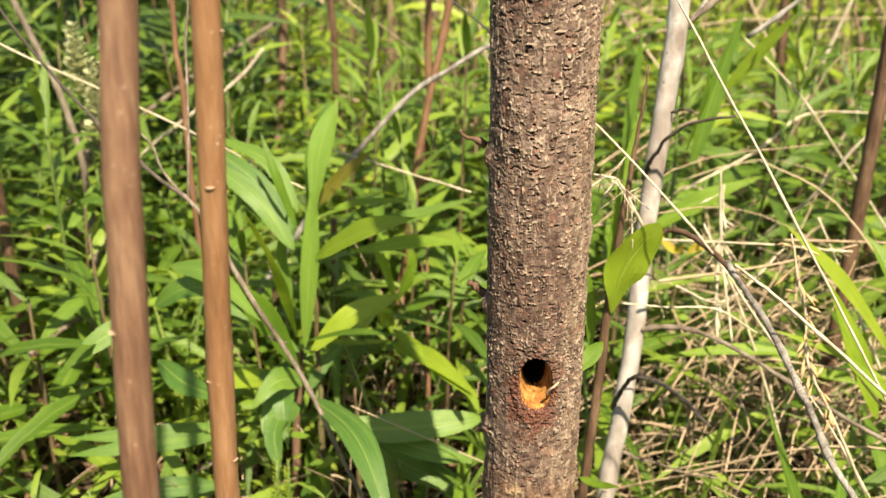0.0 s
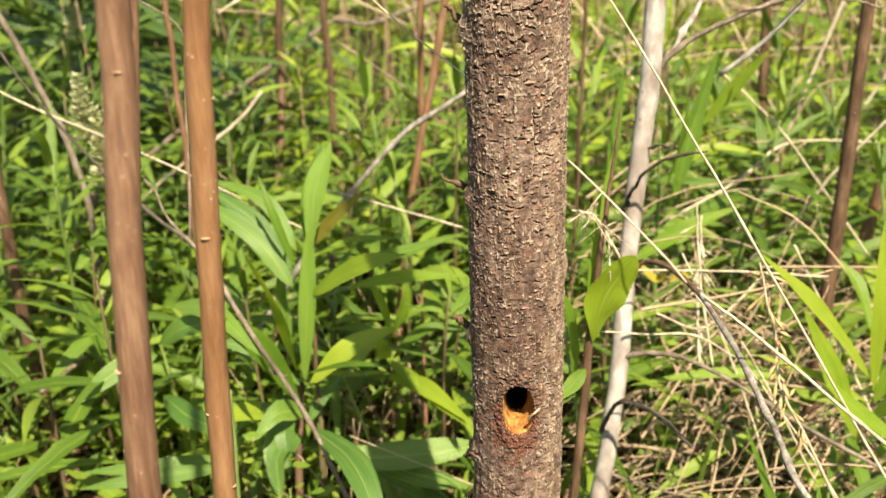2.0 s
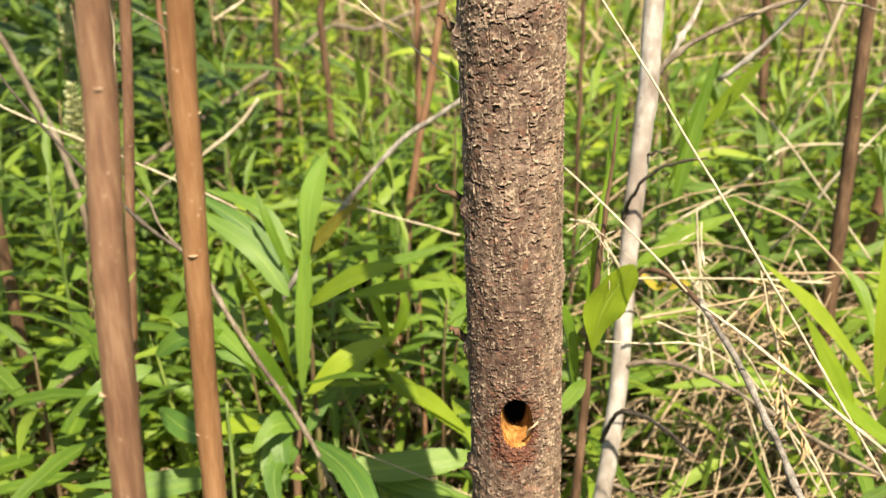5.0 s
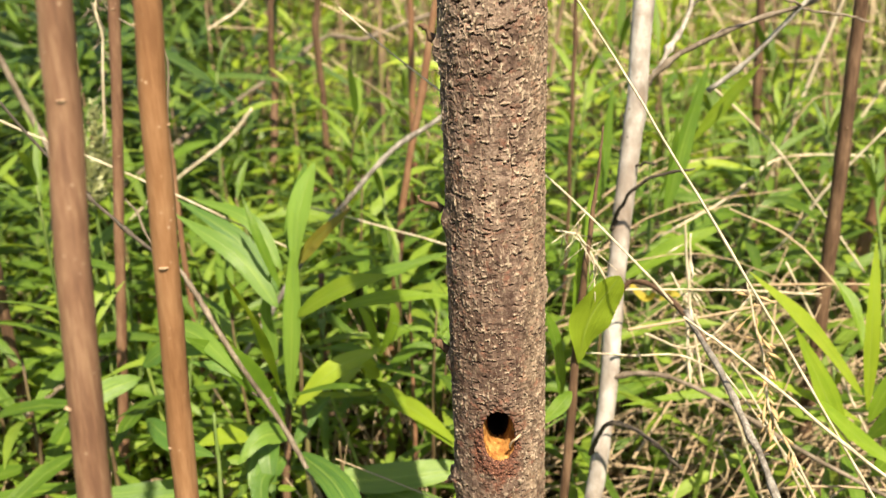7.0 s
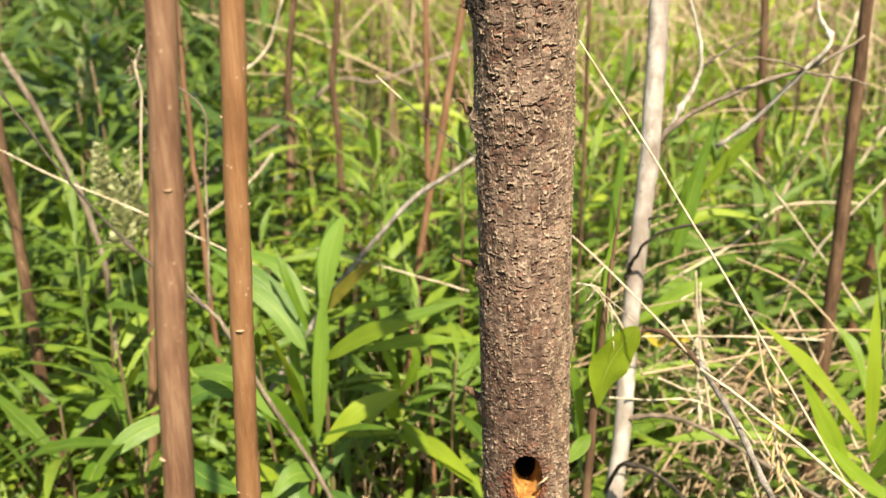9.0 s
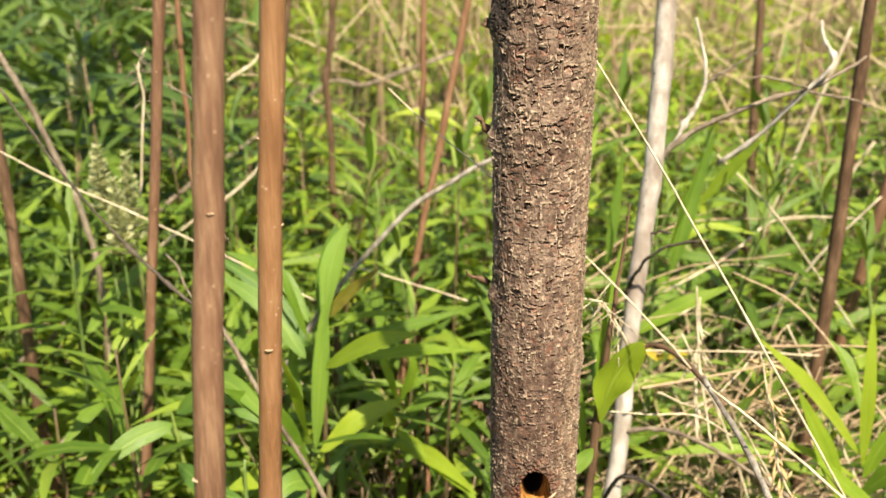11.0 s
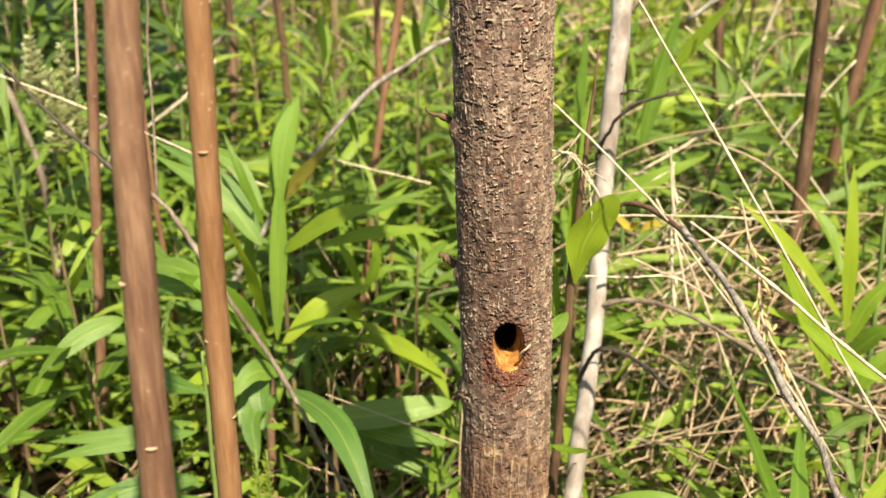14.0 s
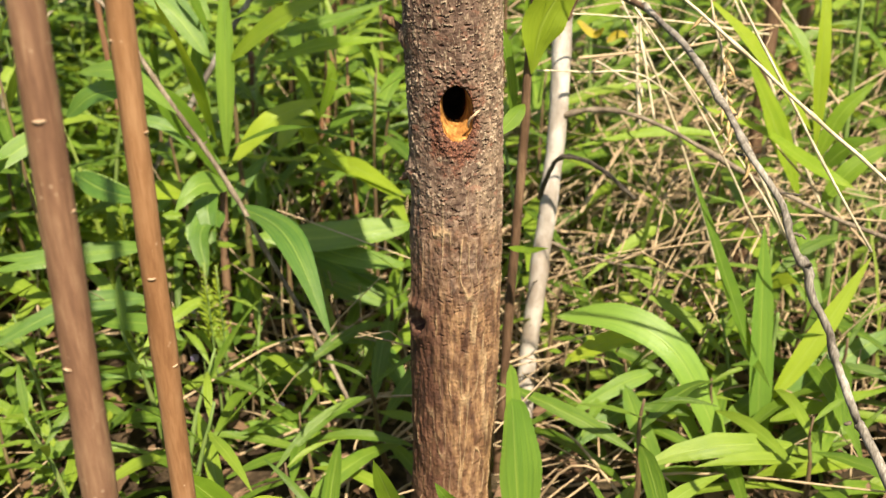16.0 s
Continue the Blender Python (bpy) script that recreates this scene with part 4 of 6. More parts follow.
branch("fallen_vine", [(-0.679, 1.8, 0.351, 0.0048), (-0.618, 2, 0.376, 0.0052), (-0.522, 2.2, 0.424, 0.005), (-0.416, 2.5, 0.46, 0.0055), (-0.341, 2.7, 0.497, 0.0059), (-0.298, 2.75, 0.498, 0.006), (-0.239, 2.8, 0.477, 0.0061), (-0.161, 2.9, 0.488, 0.0055), (0.029, 3, 0.54, 0.0056)], GREY_TWIG, "long pale bare stem bent like a bow", 33, samples=60, wobble=0.002)
branch("grey_branch", [(-0.382, 1.42, 0.157, 0.0045), (-0.299, 1.42, 0.266, 0.0044), (-0.207, 1.42, 0.403, 0.0043), (-0.143, 1.42, 0.486, 0.0038), (-0.099, 1.42, 0.536, 0.0037), (-0.054, 1.43, 0.575, 0.0037), (0.027, 1.45, 0.621, 0.0033), (0.08, 1.5, 0.63, 0.0026)], ARCH_TWIG, "weathered grey branch leaning across the leaves", 34, samples=40, wobble=0.0012, knot_size=0.2)
branch("fallen_branch", [(-0.252, 1.3, 0.17, 0.0039), (-0.303, 1.3, 0.111, 0.0048), (-0.409, 1.25, 0.028, 0.0055), (-0.47, 1.2, -0.029, 0.0058), (-0.552, 1.15, -0.13, 0.0066)], GREY_TWIG, "grey fallen branch low among green leaves", 35)
branch("fallen_branch", [(-0.892, 1.7, 0.135, 0.0048), (-0.746, 1.75, 0.224, 0.0048), (-0.708, 1.9, 0.303, 0.005), (-0.679, 2, 0.357, 0.0046)], GREY_TWIG, "pale fallen branch low among green leaves", 36)
branch("fallen_branch", [(-0.624, 1.35, 0.203, 0.0039), (-0.565, 1.45, 0.226, 0.0041), (-0.528, 1.5, 0.23, 0.0037)], GREY_TWIG, "pale fallen branch low among green leaves", 37)


def straw(pts, seed, label="pale dry grass stalk", mat=None, wobble=0.0006):
    pts = list(pts)
    t = thing("grass_stalk", pts[-1][:3], label, "grass stalk", "dry grass stalks")
    part("culm", tube_mesh("culm", [(*q[:3], q[3] * 0.64) for q in pts], mat or STRAW, 26, 6, 0.03, seed, wobble, 2, 0.35), t)
    return t


straw([(0.124, 0.84, 0.888, 0.0012), (0.183, 0.82, 0.795, 0.0015), (0.238, 0.81, 0.702, 0.0017), (0.312, 0.8, 0.577, 0.0018), (0.376, 0.79, 0.466, 0.0018), (0.442, 0.78, 0.356, 0.0019)], 1)
straw([(-0.063, 0.96, 0.841, 0.0013), (-0.024, 0.95, 0.806, 0.0013), (0.036, 0.935, 0.758, 0.0014)] + [(0.127, 0.92, 0.682, 0.0017), (0.229, 0.91, 0.574, 0.0017), (0.291, 0.9, 0.488, 0.0017), (0.364, 0.89, 0.386, 0.0018), (0.429, 0.88, 0.278, 0.0018)], 2)
straw([(0.218, 0.74, 0.625, 0.0017), (0.274, 0.74, 0.579, 0.0022), (0.363, 0.74, 0.498, 0.0025), (0.45, 0.74, 0.423, 0.0025)], 4, "bright pale dry grass stalk")
straw([(0.397, 1.5, 0.625, 0.0025), (0.483, 1.5, 0.543, 0.0026), (0.561, 1.5, 0.44, 0.0026), (0.638, 1.5, 0.333, 0.0027)], 5)
straw([(0.757, 2, 0.739, 0.0048), (0.694, 2, 0.546, 0.0055), (0.646, 2, 0.398, 0.0056), (0.608, 2, 0.267, 0.0058)], 6, "tan dead stalk leaning")
straw([(0.868, 2.1, 0.489, 0.0046), (0.781, 2.1, 0.34, 0.0053), (0.742, 2.1, 0.24, 0.0054), (0.702, 2.1, 0.124, 0.0055)], 7, "tan dead stalk leaning")
straw([(0.611, 1.4, 0.588, 0.0028), (0.543, 1.42, 0.496, 0.0033), (0.504, 1.45, 0.414, 0.003), (0.452, 1.5, 0.328, 0.0027)], 8, "tan bent grass stalk")
straw([(0.708, 1.7, 0.455, 0.0024), (0.582, 1.65, 0.475, 0.0028), (0.513, 1.6, 0.481, 0.0032), (0.44, 1.55, 0.444, 0.0032), (0.325, 1.5, 0.399, 0.0027)], 9, "tan bent grass stalk")
straw([(-0.619, 1.3, 0.701, 0.0015), (-0.527, 1.3, 0.649, 0.0019), (-0.44, 1.3, 0.607, 0.0019), (-0.314, 1.28, 0.552, 0.0019), (-0.189, 1.26, 0.491, 0.0019)], 10)
straw([(-0.199, 1.35, 0.524, 0.0016), (-0.055, 1.33, 0.485, 0.002), (0.017, 1.3, 0.473, 0.002)], 13)
straw([(0.163, 0.97, 0.478, 0.0012), (0.209, 0.97, 0.474, 0.0015), (0.267, 0.98, 0.466, 0.0016), (0.316, 1, 0.429, 0.0016)], 14)
straw([(0.194, 1.05, 0.513, 0.0013), (0.302, 1.1, 0.489, 0.0017), (0.476, 1.2, 0.434, 0.0022)], 15)
straw([(0.238, 1.05, 0.459, 0.002), (0.305, 1.1, 0.417, 0.0017), (0.394, 1.2, 0.437, 0.0015)], 16)
straw([(0.286, 1.1, 0.573, 0.0017), (0.294, 1.1, 0.485, 0.0024), (0.297, 1.08, 0.45, 0.0024), (0.307, 1.06, 0.385, 0.002)], 17)
straw([(0.322, 1, 0.447, 0.0016), (0.364, 1, 0.373, 0.0019), (0.418, 1, 0.266, 0.002)], 18, "tan dry grass stalk")
straw([(0.273, 1.1, 0.511, 0.0015), (0.33, 1.1, 0.391, 0.0023), (0.388, 1.1, 0.23, 0.0027), (0.439, 1.1, 0.048, 0.0029)], 19)
straw([(0.43, 1.2, 0.478, 0.0024), (0.508, 1.2, 0.324, 0.0028), (0.608, 1.2, 0.118, 0.003)], 20, "tan dry grass stalk")
straw([(-0.332, 2, 0.796, 0.0038), (-0.373, 2, 0.701, 0.0038), (-0.422, 1.9, 0.667, 0.0032)], 21, "tan dead stalk leaning")
straw([(-0.358, 1.9, 0.521, 0.005), (-0.411, 1.9, 0.463, 0.0045), (-0.536, 1.9, 0.374, 0.0046), (-0.706, 1.9, 0.24, 0.0042)], 22, "tan dead stalk leaning")


def seed_spray(pts, n, size, label, spread, mat=None, name="seed_head", seed=1):
    """A dry stalk whose upper part carries husks on short stalks."""
    rng = np.random.default_rng(seed)
    t = thing(name, pts[-1][:3], label, "seed head")
    part("stalk", tube_mesh("stalk", pts, STRAW, 20, 6, 0.03, seed, 0.001, 2, 0.3), t)
    s = spline(pts, 60)[:, :3]
    for k in range(n):
        a = s[rng.integers(4, 52)]
        b = a + rng.normal(size=3) * spread
        b[2] -= spread * 0.8
        q = np.linspace(a, b, 4)
        v, f = tube_arrays(q, [0.0004, 0.0004, size, size * 0.25], 5, 0.1, k)
        part("husk", mesh_of("husk", v, f, mat or SEED), t)
    return t


seed_spray([(0.307, 0.9, 0.583, 0.0008), (0.312, 0.89, 0.557, 0.0011), (0.323, 0.88, 0.511, 0.0014), (0.329, 0.87, 0.465, 0.0014), (0.353, 0.86, 0.419, 0.0014), (0.391, 0.85, 0.337, 0.0014)], 46, 0.0019, "drooping grass head with tan seed husks", 0.011, seed=5)
seed_spray([(0.131, 0.93, 0.629, 0.0011), (0.154, 0.93, 0.622, 0.0011), (0.169, 0.93, 0.595, 0.0014), (0.185, 0.94, 0.561, 0.0015)], 30, 0.0007, "wispy pale dry flower head", 0.015, STRAW, seed=6)
seed_spray([(0.303, 1.15, 0.538, 0.001), (0.302, 1.14, 0.497, 0.0014), (0.299, 1.12, 0.43, 0.0017), (0.301, 1.1, 0.363, 0.0017)], 26, 0.0016, "small dry seed head on a straw", 0.014, STRAW, seed=7)
seed_spray([(-0.395, 1.3, 0.826, 0.0014), (-0.407, 1.3, 0.801, 0.0018), (-0.405, 1.3, 0.754, 0.0018), (-0.424, 1.3, 0.627, 0.0022)], 46, 0.0011, "dry grey flower head on a bent stalk", 0.009, GREY_TWIG, seed=8)


# ---------- leafy plants set one by one ----------
def herb(base, top, label, r=0.004, mat=None, seed=1, group="tall leafy herbs", bend=(0, 0)):
    """The stalk of a leafy herb from the soil to its tip; leaves are added under it."""
    t = thing("leafy_herb", (base[0], base[1], 0), label, "plant", group)
    m = (np.array(base) + np.array(top)) / 2 + np.array((bend[0], bend[1], 0))
    part("stalk", tube_mesh("stalk", [(*top, r * 0.4), (*m, r * 0.8), (*base, r)], mat or HERB_STALK, 24, 8, 0.03, seed, 0.001, 3, 0.2), t)
    return t


p1 = herb((-0.175, 1.14, -0.01), (-0.168, 1.17, 0.50), "tall green herb with long lance-shaped leaves", 0.0045, seed=1)
for pts, w, kw in (
    ([(-0.181, 1.13, 0.338), (-0.17, 1.13, 0.44), (-0.161, 1.14, 0.537)], 0.0209, dict(face=(0.15, -1.0, 0.35), peak=0.55, fold=0.6, sharp=0.6, material=FRESH_LEAF)),
    ([(-0.165, 1.13, 0.484), (-0.152, 1.15, 0.575), (-0.132, 1.17, 0.633)], 0.0279, dict(face=(-0.3, -1, 0.3), peak=0.6, fold=0.35, material=FRESH_LEAF)),
    ([(-0.173, 1.17, 0.481), (-0.167, 1.19, 0.554), (-0.149, 1.21, 0.62)], 0.0234, dict(face=(0.5, -0.9, 0.2), peak=0.6, material=TEAL_LEAF)),
    ([(-0.165, 1.17, 0.503), (-0.133, 1.16, 0.543), (-0.089, 1.14, 0.585)], 0.0161, dict(face=(0.3, -0.8, 0.6), material=RUST_LEAF, label="rust-tipped leaf")),
    ([(-0.164, 1.13, 0.454), (-0.102, 1.08, 0.51), (-0.039, 1.03, 0.546)], 0.0250, dict(face=(0.1, -0.8, 0.7), peak=0.45)),
    ([(-0.167, 1.18, 0.487), (-0.109, 1.17, 0.509), (-0.048, 1.15, 0.518)], 0.0115, dict(face=(0, -0.6, 1))),
    ([(-0.129, 1.2, 0.432), (-0.055, 1.18, 0.454), (0.022, 1.16, 0.462)], 0.0177, dict(face=(0, -0.8, 0.8))),
    ([(-0.125, 1.24, 0.45), (-0.052, 1.24, 0.465), (0.021, 1.24, 0.488)], 0.0172, dict(face=(0, -0.7, 0.9))),
    ([(-0.188, 1.12, 0.357), (-0.196, 1.07, 0.469), (-0.211, 1.01, 0.559)], 0.0149, dict(face=(-0.4, -1, 0.3), wave=0.25, material=LIME_LEAF)),
    ([(-0.193, 1.17, 0.448), (-0.243, 1.2, 0.505), (-0.327, 1.24, 0.55)], 0.0277, dict(face=(0.5, -0.9, 0.7), material=TEAL_LEAF, peak=0.4)),
    ([(-0.197, 1.2, 0.454), (-0.25, 1.24, 0.512), (-0.333, 1.28, 0.556)], 0.0257, dict(face=(0.5, -0.8, 0.8), material=TEAL_LEAF)),
    ([(-0.193, 1.22, 0.476), (-0.238, 1.26, 0.531), (-0.318, 1.3, 0.549)], 0.0218, dict(face=(0.3, -0.8, 0.8), material=TEAL_LEAF)),
    ([(-0.19, 1.18, 0.47), (-0.211, 1.18, 0.538), (-0.229, 1.2, 0.586)], 0.0136, dict(face=(0.8, -0.8, 0.3))),
    ([(-0.208, 1.2, 0.359), (-0.216, 1.2, 0.423), (-0.204, 1.2, 0.485)], 0.0180, dict(face=(0.7, -0.8, 0.3), material=TEAL_LEAF)),
    ([(-0.183, 1.1, 0.322), (-0.217, 1.06, 0.421), (-0.266, 1.02, 0.483)], 0.0307, dict(face=(0.3, -0.8, 0.7), peak=0.5)),
    ([(-0.19, 1.14, 0.326), (-0.245, 1.14, 0.375), (-0.303, 1.14, 0.392)], 0.0198, dict(face=(0.1, -0.7, 0.9), material=TEAL_LEAF)),
    ([(-0.18, 1.13, 0.326), (-0.126, 1.14, 0.376), (-0.064, 1.16, 0.395)], 0.0264, dict(face=(0.1, -0.8, 0.8), peak=0.5)),
    ([(-0.175, 1.12, 0.353), (-0.117, 1.07, 0.391), (-0.06, 1.03, 0.408)], 0.0093, dict(face=(0, -0.6, 1))),
    ([(-0.185, 1.14, 0.269), (-0.165, 1.16, 0.298), (-0.139, 1.18, 0.319)], 0.0161, dict(face=(0.4, -0.8, 0.7), material=TEAL_LEAF)),
    ([(-0.192, 1.12, 0.306), (-0.197, 1.06, 0.312), (-0.189, 1.02, 0.268)], 0.0283, dict(face=(-0.2, -1, 0.3), material=TEAL_LEAF)),
    ([(-0.219, 1.14, 0.287), (-0.251, 1.1, 0.312), (-0.285, 1.06, 0.321)], 0.0280, dict(face=(0, -0.8, 0.8))),
):
    leaf(p1, pts, w, seed=int(w * 9999) + len(pts), **kw)

p2 = herb((-0.045, 1.27, -0.01), (-0.040, 1.30, 0.40), "green herb with spreading lance-shaped leaves", 0.004, seed=2, mat=RED_STALK)
for pts, w, kw in (
    ([(-0.088, 1.25, 0.278), (-0.033, 1.18, 0.295), (0.027, 1.1, 0.289)], 0.024, dict(material=LIME_LEAF, face=(0.1, -0.8, 0.8))),
    ([(-0.089, 1.26, 0.277), (-0.136, 1.22, 0.296), (-0.179, 1.2, 0.312)], 0.012, dict(face=(0, -0.4, 1))),
    ([(-0.084, 1.27, 0.298), (-0.112, 1.24, 0.328), (-0.129, 1.2, 0.314)], 0.030, dict(face=(-0.3, -0.8, 0.8))),
    ([(-0.083, 1.27, 0.293), (-0.035, 1.27, 0.337), (0.025, 1.27, 0.336)], 0.018, dict(face=(0, -0.6, 1))),
    ([(-0.082, 1.28, 0.324), (-0.06, 1.27, 0.382), (-0.064, 1.27, 0.416)], 0.014, dict(face=(0.2, -1, 0.3))),
    ([(-0.082, 1.28, 0.324), (-0.097, 1.28, 0.378), (-0.111, 1.28, 0.404)], 0.012, dict(face=(0.2, -1, 0.3))),
    ([(-0.082, 1.28, 0.333), (-0.042, 1.28, 0.363), (0.013, 1.28, 0.35)], 0.012, dict(face=(0.1, -0.6, 1))),
    ([(-0.083, 1.28, 0.306), (-0.126, 1.3, 0.324), (-0.177, 1.32, 0.315)], 0.016, dict(face=(0.1, -0.6, 1))),
    ([(-0.086, 1.25, 0.3), (-0.033, 1.18, 0.292), (0.024, 1.1, 0.283)], 0.020, dict(face=(0.1, -0.8, 0.8))),
):
    leaf(p2, pts, w, seed=int(w * 9999) + len(pts), **kw)

p3 = herb((-0.12, 1.10, -0.01), (-0.12, 1.10, 0.30), "low green herb with broad drooping leaves", 0.004, seed=3)
for pts, w, kw in (
    ([(-0.166, 1.08, 0.298), (-0.102, 0.98, 0.302), (-0.056, 0.88, 0.234)], 0.036, dict(face=(0.5, -0.8, 0.6), peak=0.4)),
    ([(-0.164, 1.1, 0.247), (-0.077, 1.12, 0.231), (0.032, 1.15, 0.227)], 0.040, dict(face=(0, -0.7, 0.8), peak=0.6, sharp=0.7)),
    ([(-0.149, 1.15, 0.233), (-0.051, 1.12, 0.205), (0.029, 1.1, 0.196)], 0.032, dict(face=(0, -0.7, 1))),
    ([(-0.137, 1.16, 0.227), (-0.053, 1.14, 0.175), (0.024, 1.12, 0.137)], 0.028, dict(face=(0, -0.7, 1))),
    ([(-0.184, 1.08, 0.291), (-0.203, 1.03, 0.291), (-0.197, 1, 0.25)], 0.030, dict(face=(-0.3, -1, 0.2))),
    ([(-0.174, 1.08, 0.321), (-0.2, 1.05, 0.339), (-0.226, 1.02, 0.321)], 0.026, dict(face=(0, -0.8, 0.7))),
    ([(-0.038, 1.1, 0.105), (-0.004, 1.05, 0.093), (0.021, 1, 0.06)], 0.026, dict(face=(0.3, -0.8, 0.7))),
    ([(-0.179, 1.02, 0.035), (-0.115, 0.98, 0.027), (-0.062, 0.95, 0.005)], 0.026, dict(face=(0.1, -0.8, 0.8))),
    ([(-0.198, 1.12, 0.026), (-0.125, 1.12, 0.021), (-0.046, 1.12, -0.003)], 0.030, dict(face=(0, -0.5, 1))),
    ([(-0.195, 1.1, 0.308), (-0.21, 1.05, 0.289), (-0.201, 1.02, 0.254)], 0.030, dict(face=(-0.2, -1, 0.3))),
    ([(-0.193, 1.08, 0.063), (-0.134, 1.05, 0.09), (-0.066, 1.02, 0.076)], 0.0400, dict(face=(0.1, -0.8, 0.8))),
    ([(-0.175, 1, 0.051), (-0.11, 0.97, 0.04), (-0.055, 0.94, -0.003)], 0.0252, dict(material=FRESH_LEAF, face=(0.2, -0.8, 0.8))),
    ([(-0.073, 1.2, 0.064), (-0.03, 1.17, 0.017), (0.015, 1.14, -0.021)], 0.0300, dict(material=FRESH_LEAF, face=(0.3, -0.8, 0.6))),
    ([(-0.114, 1.22, 0.134), (-0.054, 1.2, 0.115), (0.014, 1.18, 0.092)], 0.0381, dict(face=(0, -0.8, 0.8))),
    ([(-0.201, 1.12, 0.085), (-0.183, 1.12, 0.143), (-0.159, 1.12, 0.192)], 0.0233, dict(face=(0.3, -1, 0.3))),
    ([(-0.105, 1.02, -0.066), (-0.141, 1, -0.012), (-0.185, 0.98, -0.002)], 0.0247, dict(face=(0, -0.7, 0.9))),
):
    kw.setdefault("material", TEAL_LEAF)
    leaf(p3, pts, w, seed=int(w * 9999) + len(pts), **kw)

p4 = herb((-0.27, 1.05, -0.01), (-0.26, 1.07, 0.36), "green herb with long level leaves behind brown stalks", 0.004, seed=4, mat=GREEN_STALK)
for pts, w, kw in (
    ([(-0.323, 1.1, 0.459), (-0.262, 1.05, 0.471), (-0.203, 1, 0.441)], 0.024, dict(face=(0, -0.8, 0.8))),
    ([(-0.347, 1.1, 0.408), (-0.299, 1.08, 0.441), (-0.224, 1.05, 0.447)], 0.026, dict(face=(0, -0.8, 0.7))),
    ([(-0.352, 1.1, 0.393), (-0.398, 1.08, 0.381), (-0.445, 1.05, 0.352)], 0.028, dict(face=(0, -0.8, 0.7))),
    ([(-0.345, 1.08, 0.348), (-0.298, 1.03, 0.346), (-0.245, 1, 0.344)], 0.026, dict(face=(0, -0.8, 0.7))),
    ([(-0.274, 1.05, 0.264), (-0.35, 1.02, 0.272), (-0.433, 1, 0.27)], 0.020, dict(face=(0, -0.8, 0.7))),
    ([(-0.275, 1.03, 0.211), (-0.354, 1, 0.221), (-0.453, 0.97, 0.183)], 0.024, dict(face=(0, -0.8, 0.7), peak=0.35)),
    ([(-0.341, 1.03, 0.184), (-0.268, 1, 0.193), (-0.228, 0.98, 0.181)], 0.022, dict(face=(0, -0.8, 0.7))),
    ([(-0.273, 1.12, 0.273), (-0.242, 1.12, 0.303), (-0.195, 1.12, 0.3)], 0.016, dict(face=(0, -0.6, 1))),
    ([(-0.29, 1.1, 0.247), (-0.371, 1.08, 0.247), (-0.45, 1.05, 0.26)], 0.020, dict(face=(0, -0.8, 0.7))),
    ([(-0.276, 1.05, 0.19), (-0.357, 1.02, 0.205), (-0.451, 1, 0.186)], 0.024, dict(face=(0, -0.8, 0.7))),
    ([(-0.27, 1.05, 0.095), (-0.332, 1.03, 0.106), (-0.425, 1, 0.126)], 0.012, dict(face=(0, -0.6, 1))),
):
    kw.setdefault("material", TEAL_LEAF)
    leaf(p4, pts, w, seed=int(w * 9999) + len(pts), **kw)

p5 = thing("leafy_herb", (0.09, 0.93, 0), "dark-stalked herb with one broad rounded leaf behind the tree", "plant", "tall leafy herbs")
part("stalk", tube_mesh("stalk", to_ground([(0.176, 0.94, 0.727, 0.0008), (0.17, 0.935, 0.67, 0.0017), (0.16, 0.93, 0.601, 0.0029), (0.151, 0.93, 0.495, 0.0042), (0.142, 0.93, 0.378, 0.0049)]), DARK_STALK, 40, 10, 0.03, 12, 0.001, 5, 0.15), p5, "dark red-brown stalk")
for pts, w, kw in (
    ([(0.153, 0.925, 0.489), (0.163, 0.92, 0.54), (0.191, 0.915, 0.587)], 0.043, dict(face=(0.45, -0.8, 0.5), peak=0.60, sharp=0.75, wave=0.2, fold=0.1, label="broad rounded leaf", material=LIME_LEAF)),
    ([(0.148, 0.93, 0.528), (0.16, 0.95, 0.607), (0.175, 0.97, 0.677)], 0.012, dict(face=(0.3, -1, 0.2))),
    ([(0.146, 0.92, 0.461), (0.131, 0.91, 0.448), (0.113, 0.9, 0.435)], 0.016, dict(face=(-0.2, -1, 0.4))),
    ([(0.138, 0.95, 0.434), (0.133, 0.95, 0.497), (0.121, 0.95, 0.539)], 0.018, dict(face=(0.8, -0.7, 0.2))),
    ([(0.127, 0.9, 0.318), (0.145, 0.88, 0.323), (0.162, 0.86, 0.335)], 0.010, dict(face=(0, -0.5, 1))),
):
    leaf(p5, pts, w, seed=int(w * 9999) + len(pts), **kw)

